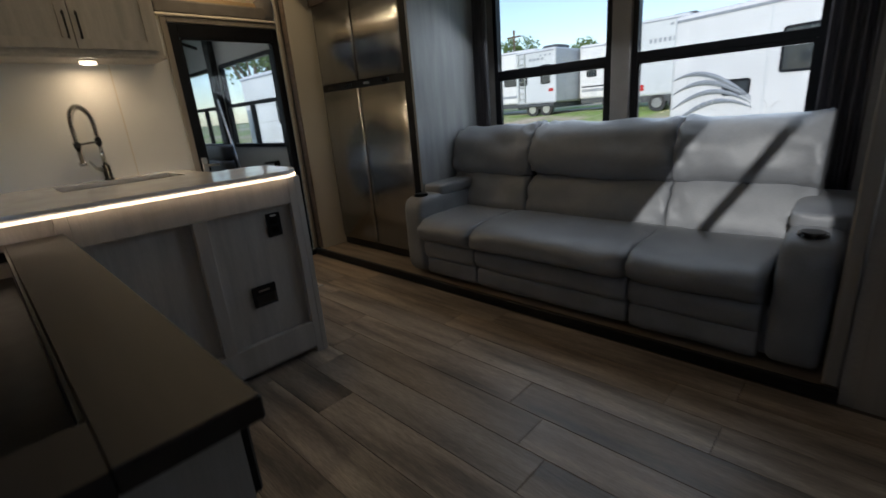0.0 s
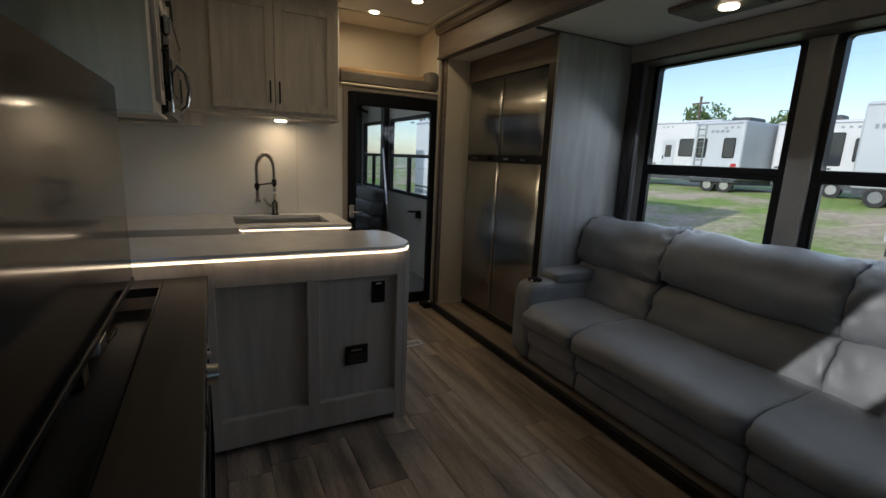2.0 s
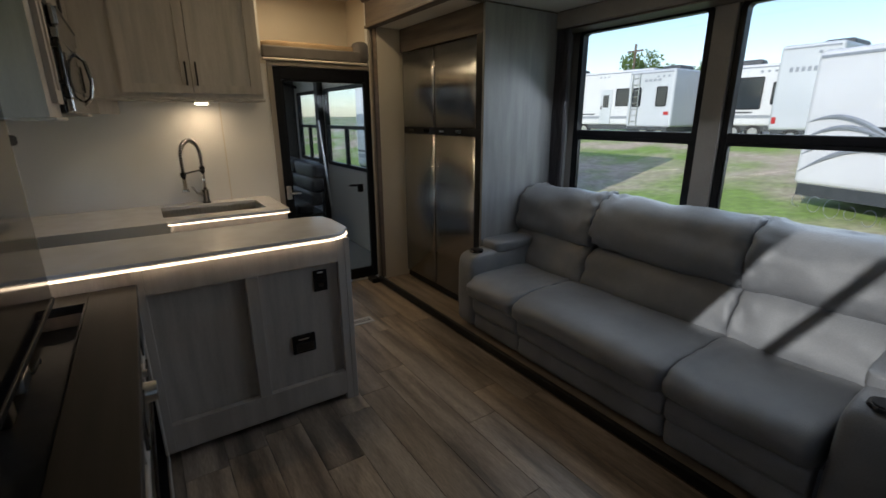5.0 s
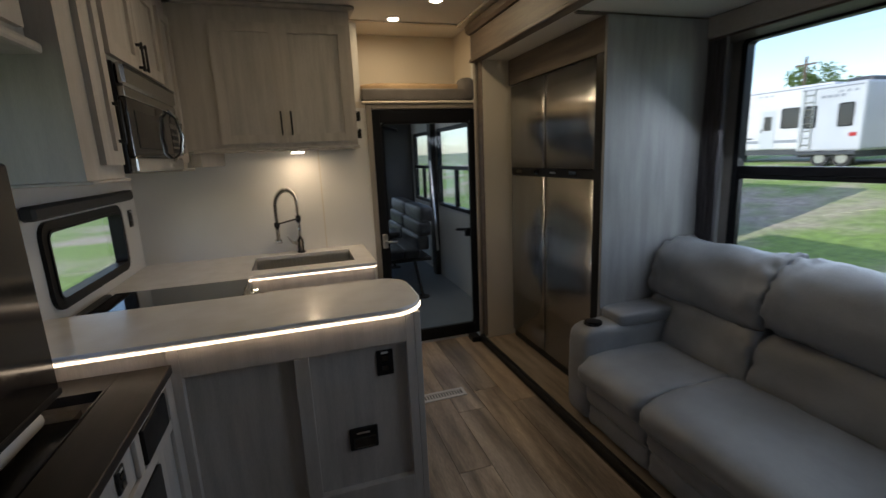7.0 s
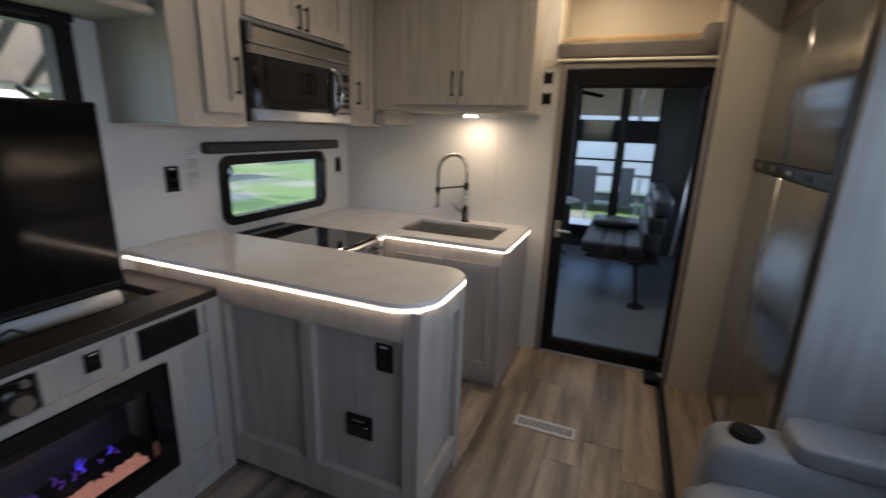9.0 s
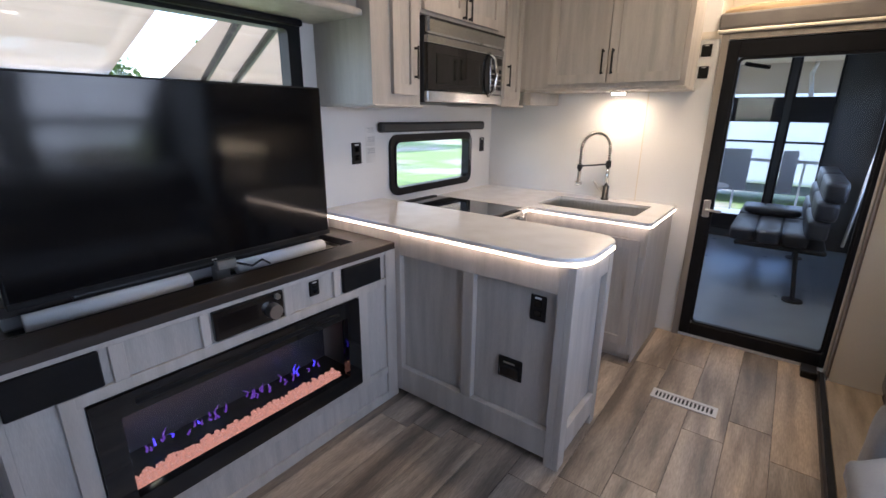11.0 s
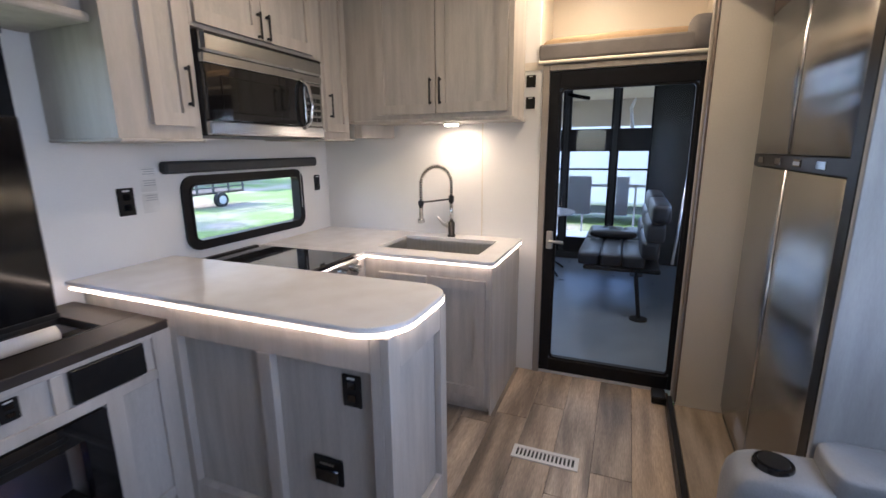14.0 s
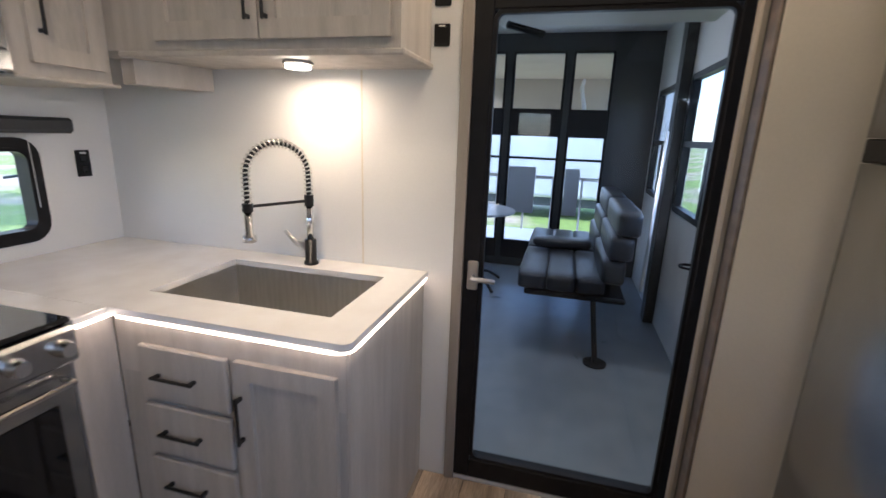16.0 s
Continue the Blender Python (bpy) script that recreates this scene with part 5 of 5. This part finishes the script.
def trailer(x, y, length, depth, height, turn=0.0, windows=(), door=None, stripe=True, label="", front_slope=0.0, ac=True, shell="white_shell"):
    """A parked travel trailer whose long side faces -y; x is its -x end."""
    z = lie(x, y)
    t = thing("trailer", (x, y, z), label, "trailer", "parked trailers")
    b0 = z + 0.65
    bm = box(x, x + length, y, y + depth, b0, z + height, 0.12, seg=3)
    if front_slope:
        for v in bm.verts:
            if v.co.x > x + length / 2 and v.co.z < z + height * 0.62:
                v.co.x -= front_slope * (z + height * 0.62 - v.co.z)
    part("shell", bm, shell, t)
    f = ("y", y, -1)
    part("skirt", box(x + 0.1, x + length - 0.1 - front_slope, y + 0.05, y + depth - 0.05, b0 - 0.25, b0 + 0.02), "dark_stripe", t)
    if stripe:
        part("stripe", face_box(f, x + 0.15, x + length - 0.15 - front_slope * 1.2, b0 + 0.35, b0 + 0.5, 0.0, 0.006), "stripe", t)
        part("stripe", face_box(f, x + 0.15, x + length * 0.6, b0 + 0.58, b0 + 0.66, 0.0, 0.006), "dark_stripe", t)
    for wx, wz, ww, wh in windows:
        w = part("window", rounded_ring(f, x + wx, x + wx + ww, b0 + wz, b0 + wz + wh, 0.05, 0, 0.02, 0.08), "frame", t)
        part("pane", face_box(f, x + wx + 0.03, x + wx + ww - 0.03, b0 + wz + 0.03, b0 + wz + wh - 0.03, 0.002, 0.008), "tinted", w)
    if door:
        d = part("door", face_box(f, x + door, x + door + 0.75, b0 + 0.05, b0 + 2.0, 0, 0.03, 0.02), "grey_shell", t)
        part("door_window", face_box(f, x + door + 0.18, x + door + 0.57, b0 + 1.0, b0 + 1.7, 0.03, 0.036), "tinted", d)
        part("door_handle", face_box(f, x + door + 0.05, x + door + 0.12, b0 + 0.9, b0 + 1.1, 0.03, 0.06), "black", d)
    for k in range(2):
        wx = x + length * 0.42 + k * 0.85
        for wy in (y + 0.16,):
            ty = tube([(wx, wy - 0.12, z + 0.36), (wx, wy + 0.12, z + 0.36)], 0.36, 20)
            w = part("wheel", ty, "tyre", t)
            part("rim", tube([(wx, wy - 0.13, z + 0.36), (wx, wy - 0.1, z + 0.36)], 0.21, 14), "nickel", w)
    part("roof_edge", box(x + 0.1, x + length - 0.1, y - 0.015, y + 0.05, z + height - 0.17, z + height - 0.11), "stripe", t)
    n_seam = max(2, int(length / 1.9))
    for k in range(1, n_seam):
        part("seam", box(x + length * k / n_seam - 0.012, x + length * k / n_seam + 0.012, y - 0.006, y + 0.01, b0 + 0.05, z + height - 0.2), "grey_shell", t)
    if ac:
        part("air_conditioner", box(x + length * 0.3, x + length * 0.3 + 1.0, y + depth * 0.35, y + depth * 0.65, z + height, z + height + 0.3, 0.1, seg=2), "dark_stripe", t)
    for k in range(3):
        part("vent", box(x + length * 0.62 + k * 0.28, x + length * 0.62 + 0.12 + k * 0.28, y - 0.012, y + 0.01, z + height - 0.38, z + height - 0.28, 0.01), "stripe", t)
    t.rotation_euler.z = radians(turn)
    return t


trailer(-24.0, 24.0, 8.75, 2.5, 3.7, 5.0, windows=((6.6, 1.05, 1.6, 1.0), (3.2, 1.2, 1.1, 0.8), (0.8, 1.2, 0.9, 0.8)), door=5.6, label="long white travel trailer parked in the far row")
tc = trailer(-15.1, 22.4, 2.5, 4.5, 3.4, windows=((0.28, 1.0, 0.5, 0.95), (1.6, 1.0, 0.58, 0.95)), stripe=False, label="white trailer end with ladder and small windows", shell="grey_shell")
trailer(-12.4, 24.6, 3.9, 2.5, 3.4, 6.0, windows=((0.4, 1.1, 0.55, 0.8), (1.4, 0.75, 1.25, 1.45), (3.0, 0.95, 0.75, 1.0)), label="white trailer with dark slide-out window")
cz = lie(-15.1, 22.4)
ladder = part("ladder", tube([(-14.85, 22.34, cz + 0.75), (-14.85, 22.34, cz + 3.3)], 0.025, 6), "nickel", tc)
part("ladder_rail", tube([(-14.45, 22.34, cz + 0.75), (-14.45, 22.34, cz + 3.3)], 0.025, 6), "nickel", ladder)
for k in range(8):
    part("rung", tube([(-14.85, 22.34, cz + 0.95 + 0.3 * k), (-14.45, 22.34, cz + 0.95 + 0.3 * k)], 0.018, 6), "nickel", ladder)
part("tail_lamp", box(-13.0, -12.75, 22.37, 22.399, cz + 1.25, cz + 1.4), "red", tc)
part("bumper", box(-15.05, -12.65, 22.25, 22.40, cz + 0.5, cz + 0.64, 0.02), "dark_stripe", tc)
for k in range(4):
    part("lettering_bar", box(-14.2 + k * 0.24, -14.04 + k * 0.24, 22.385, 22.399, cz + 2.85, cz + 2.97), "stripe", tc)
tb = trailer(-8.0, 21.5, 1.95, 6.0, 3.75, stripe=False, shell="grey_shell", label="white trailer rear wall with grey lettering shape and red lamps")
fz = lie(-8.15, 21.5)
for k in range(7):
    part("lettering_bar", box(-7.6 + k * 0.19, -7.49 + k * 0.19, 21.49, 21.499, fz + 2.78, fz + 2.95), "stripe", tb)
for k in range(2):
    part("tail_lamp", box(-7.9 + k * 1.6, -7.75 + k * 1.6, 21.485, 21.499, fz + 0.9, fz + 1.15), "red", tb)
trailer(-36.0, 27.0, 10.0, 2.5, 3.7, windows=((2, 1.2, 1.3, 0.8), (6, 1.2, 1.0, 0.8)), label="white travel trailer in the far row")
near = trailer(-4.0, 13.2, 9.0, 2.5, 3.55, -17.0, windows=((1.35, 0.95, 0.62, 0.36), (2.5, 1.35, 1.4, 0.9), (6.4, 1.2, 1.2, 0.85)), door=5.0, stripe=False, label="white fifth-wheel trailer with grey swoosh decals")
nz = lie(-4.0, 13.2)
for k in range(4):
    pts = [(-3.9 + 0.16 * i, 13.19, nz + 0.95 + 0.22 * k + 0.55 * math.sin(i / 12 * math.pi * 0.75 + 0.3 * k)) for i in range(13)]
    part("swoosh", tube(pts, [0.01 + 0.05 * math.sin(math.pi * i / 12) for i in range(13)], 6), "stripe", near)
trailer(-17.5, 8.0, 9.0, 2.5, 3.9, windows=((2.5, 1.5, 1.4, 0.85), (6.0, 1.5, 1.2, 0.85)), label="white trailer parked close beside the garage windows")
trailer(6.5, 22.0, 9.0, 2.5, 3.6, windows=((2.0, 1.2, 1.3, 0.85), (6.0, 1.2, 1.0, 0.8)), label="white travel trailer further along the yard")
trailer(-30.5, -30.0, 9.0, 2.5, 3.6, windows=((2.0, 1.2, 1.3, 0.85),), label="white travel trailer across the grass")


def tree(x, y, height, spread, seed, label):
    z = lie(x, y)
    r = random.Random(seed)
    t = thing("tree", (x, y, z), label, "tree", "trees beyond the yard")
    part("trunk", tube([(x, y, z - 0.1), (x + 0.1, y, z + height * 0.3), (x, y + 0.2, z + height * 0.62)], [spread * 0.08, spread * 0.06, spread * 0.03], 9), "bark", t)
    tips = []
    for k in range(7):
        a = r.uniform(0, 6.28)
        p = Vector((x + math.cos(a) * spread * r.uniform(0.35, 0.75), y + math.sin(a) * spread * r.uniform(0.35, 0.75), z + height * r.uniform(0.5, 0.9)))
        part("limb", tube([(x, y, z + height * 0.35), (x * 0.5 + p.x * 0.5, y * 0.5 + p.y * 0.5, z + height * 0.55), p], [spread * 0.035, spread * 0.02, 0.02], 6), "bark", t)
        tips.append((p, spread * r.uniform(0.3, 0.48)))
    tips.append((Vector((x, y, z + height * 0.85)), spread * 0.45))
    verts, faces = [], []
    for c, rad in tips:
        for k in range(420):
            d = Vector((r.gauss(0, 1), r.gauss(0, 1), r.gauss(0, 0.8))).normalized() * rad * r.uniform(0.45, 1.05)
            p = c + d
            s = spread * r.uniform(0.025, 0.055)
            u = Vector((r.gauss(0, 1), r.gauss(0, 1), r.gauss(0, 1))).normalized()
            v = u.orthogonal().normalized()
            n = len(verts)
            verts += [p - u * s, p + v * s * 0.6, p + u * s, p - v * s * 0.6]
            faces.append((n, n + 1, n + 2, n + 3))
    me = bpy.data.meshes.new("crown")
    me.from_pydata([v - Vector((x, y, z)) for v in verts], [], faces)
    me.materials.append(M["leaf"])
    ob = new("crown", me)
    ob.parent = t
    return t


tree(-52, 80, 11.0, 6.2, 1, "broad green tree behind the trailers")
tree(-42, 84, 9.4, 5.5, 2, "green tree behind the trailers")
tree(-30, 90, 8.6, 6.0, 4, "low green tree behind the trailers")
tree(-9, -30, 8.0, 4.0, 7, "bright green tree beyond the awning")
tree(-26, -48, 9.0, 5.0, 8, "green tree across the grass")
tree(-34, 16.5, 9.0, 4.5, 9, "green tree beside the trailer row")
pole = thing("utility_pole", (-41, 60, lie(-41, 60)), "wooden utility pole with a crossarm", "utility pole")
part("shaft", tube([(-41, 60, lie(-41, 60)), (-41, 60, 11.2)], 0.16, 8), "bark", pole)
part("crossarm", box(-42.2, -39.8, 59.9, 60.1, 10.2, 10.4), "bark", pole)

# awnings on the sunny side and behind the garage


def slope(y):
    return 1.8 + (y + 3.2) * 0.379


aw = thing("side_awning", (-2.2, -1.6, 2.2), "open tan fabric awning with dark arms beside the trailer", "awning")
for x0, x1 in ((-7.0, -2.32), (-1.87, -0.44)):
    bm = bmesh.new()
    grid = [[bm.verts.new((x0 + (x1 - x0) * i / 8, y, slope(y) - 0.05 * math.sin(math.pi * (y + 3.2) / 2.85))) for i in range(9)] for y in [-3.2 + 2.85 * k / 8 for k in range(9)]]
    for j in range(8):
        for i in range(8):
            bm.faces.new((grid[j][i], grid[j][i + 1], grid[j + 1][i + 1], grid[j + 1][i]))
    bmesh.ops.solidify(bm, geom=bm.faces[:], thickness=0.003)
    part("fabric", bm, "awning", aw, "", True)
    part("roller", tube([(x0, -3.22, 1.78), (x1, -3.22, 1.78)], 0.04, 10), "white_shell", aw)
for px in (-2.62, -2.95):
    part("arm", tube([(px + 0.35, -0.33, 0.9), (px, -3.15, 1.76)], 0.03, 6), "black_metal", aw)
    part("rafter", tube([(px + 0.5, -0.4, 2.7), (px - 0.05, -3.1, 1.79)], 0.035, 6), "black_metal", aw)
part("strut", tube([(0.43, -0.62, 2.42), (0.02, -0.62, 1.70)], 0.028, 8), "black_metal", aw)
# unseen flap added to block sun, slanting the patch's left edge on the sofa
bm = bmesh.new()
flap = bm.faces.new([bm.verts.new(p) for p in ((-0.34, -0.62, 1.69), (0.06, -0.62, 2.42), (-0.62, -0.62, 2.42), (-0.62, -0.62, 1.69))])
bmesh.ops.solidify(bm, geom=[flap], thickness=0.004)
part("end_flap", bm, "shade", aw, "unseen dark flap added to slant the sun patch's edge")
ra = thing("rear_awning", (-8.5, 1.2, 2.3), "tan fabric awning behind the garage", "awning")
part("fabric", box(-9.6, -7.06, -0.3, 2.7, 2.32, 2.335), "awning", ra)
part("valance", box(-9.63, -9.605, -0.3, 2.7, 1.86, 2.335), "awning", ra)
part("arm", tube([(-7.07, 1.9, 1.6), (-8.2, 1.85, 2.05), (-9.6, 1.9, 2.3)], 0.025, 6), "white_shell", ra)
deck = thing("ramp_deck", (-8.2, 1.2, -0.1), "pale fold-down ramp deck with side rails behind the garage", "deck")
part("platform", box(-9.4, -7.06, -0.2, 2.5, -0.10, -0.03, 0.01), "grey_shell", deck)
part("rail", box(-9.38, -9.34, -0.2, 2.5, 0.80, 0.85), "nickel", deck)
for k in range(7):
    part("post", box(-9.375, -9.345, -0.19 + 0.44 * k, -0.16 + 0.44 * k, -0.03, 0.80), "nickel", deck)
for k in range(2):
    part("leg", tube([(-9.3, 0.0 + 2.2 * k, -0.1), (-9.3, 0.0 + 2.2 * k, -1.0)], 0.04, 8), "nickel", deck)
trailer(-18.5, -4.0, 2.4, 9.0, 3.9, stripe=False, windows=((0.7, 1.2, 1.0, 0.8),), label="white travel trailer behind the garage")

ut = thing("utility_trailer", (-15.5, -16.0, -1.0), "low flatbed utility trailer on the grass", "trailer")
part("bed", box(-17.5, -14.0, -17.2, -15.4, -0.42, -0.32, 0.02), "bark", ut)
for k in range(5):
    part("stake", box(-17.45 + 0.85 * k, -17.38 + 0.85 * k, -15.42, -15.36, -0.42, 0.1), "dark_stripe", ut)
for z in (-0.15, 0.05):
    part("side_rail", box(-17.5, -14.0, -15.36, -15.32, z, z + 0.06), "dark_stripe", ut)
part("tongue", tube([(-14.0, -16.3, -0.4), (-12.8, -16.3, -0.5)], 0.05, 8), "dark_stripe", ut)
axle = part("wheel", tube([(-15.9, -15.3, -0.68), (-15.9, -15.08, -0.68)], 0.33, 20), "tyre", ut)
part("rim", tube([(-15.9, -15.09, -0.68), (-15.9, -15.06, -0.68)], 0.19, 14), "white_shell", axle)

# ---- planks of the floor ----
fl = bpy.data.objects["floor"]
rp = random.Random(11)
PW = 0.181
shared = {}
row, y = 0, 0.0 - PW
while y < SLIDE_Y - 0.03:
    y1 = min(y + PW, SLIDE_Y - 0.031)
    x = -3.606 - rp.uniform(0.0, 1.0)
    while x < BACK:
        x1 = x + 1.21
        a, b = max(x, -3.604), min(x1, BACK)
        if b - a > 0.03 and y1 - y > 0.02:
            bm = box(a + 0.001, b - 0.001, y + 0.001, y1 - 0.001, -0.004, 0.0)
            top = [e for e in bm.edges if all(v.co.z > -0.001 for v in e.verts)]
            bmesh.ops.bevel(bm, geom=top, offset=0.0012, segments=1, affect="EDGES")
            part("plank", bm, "plank", fl)
        x = x1
    y += PW
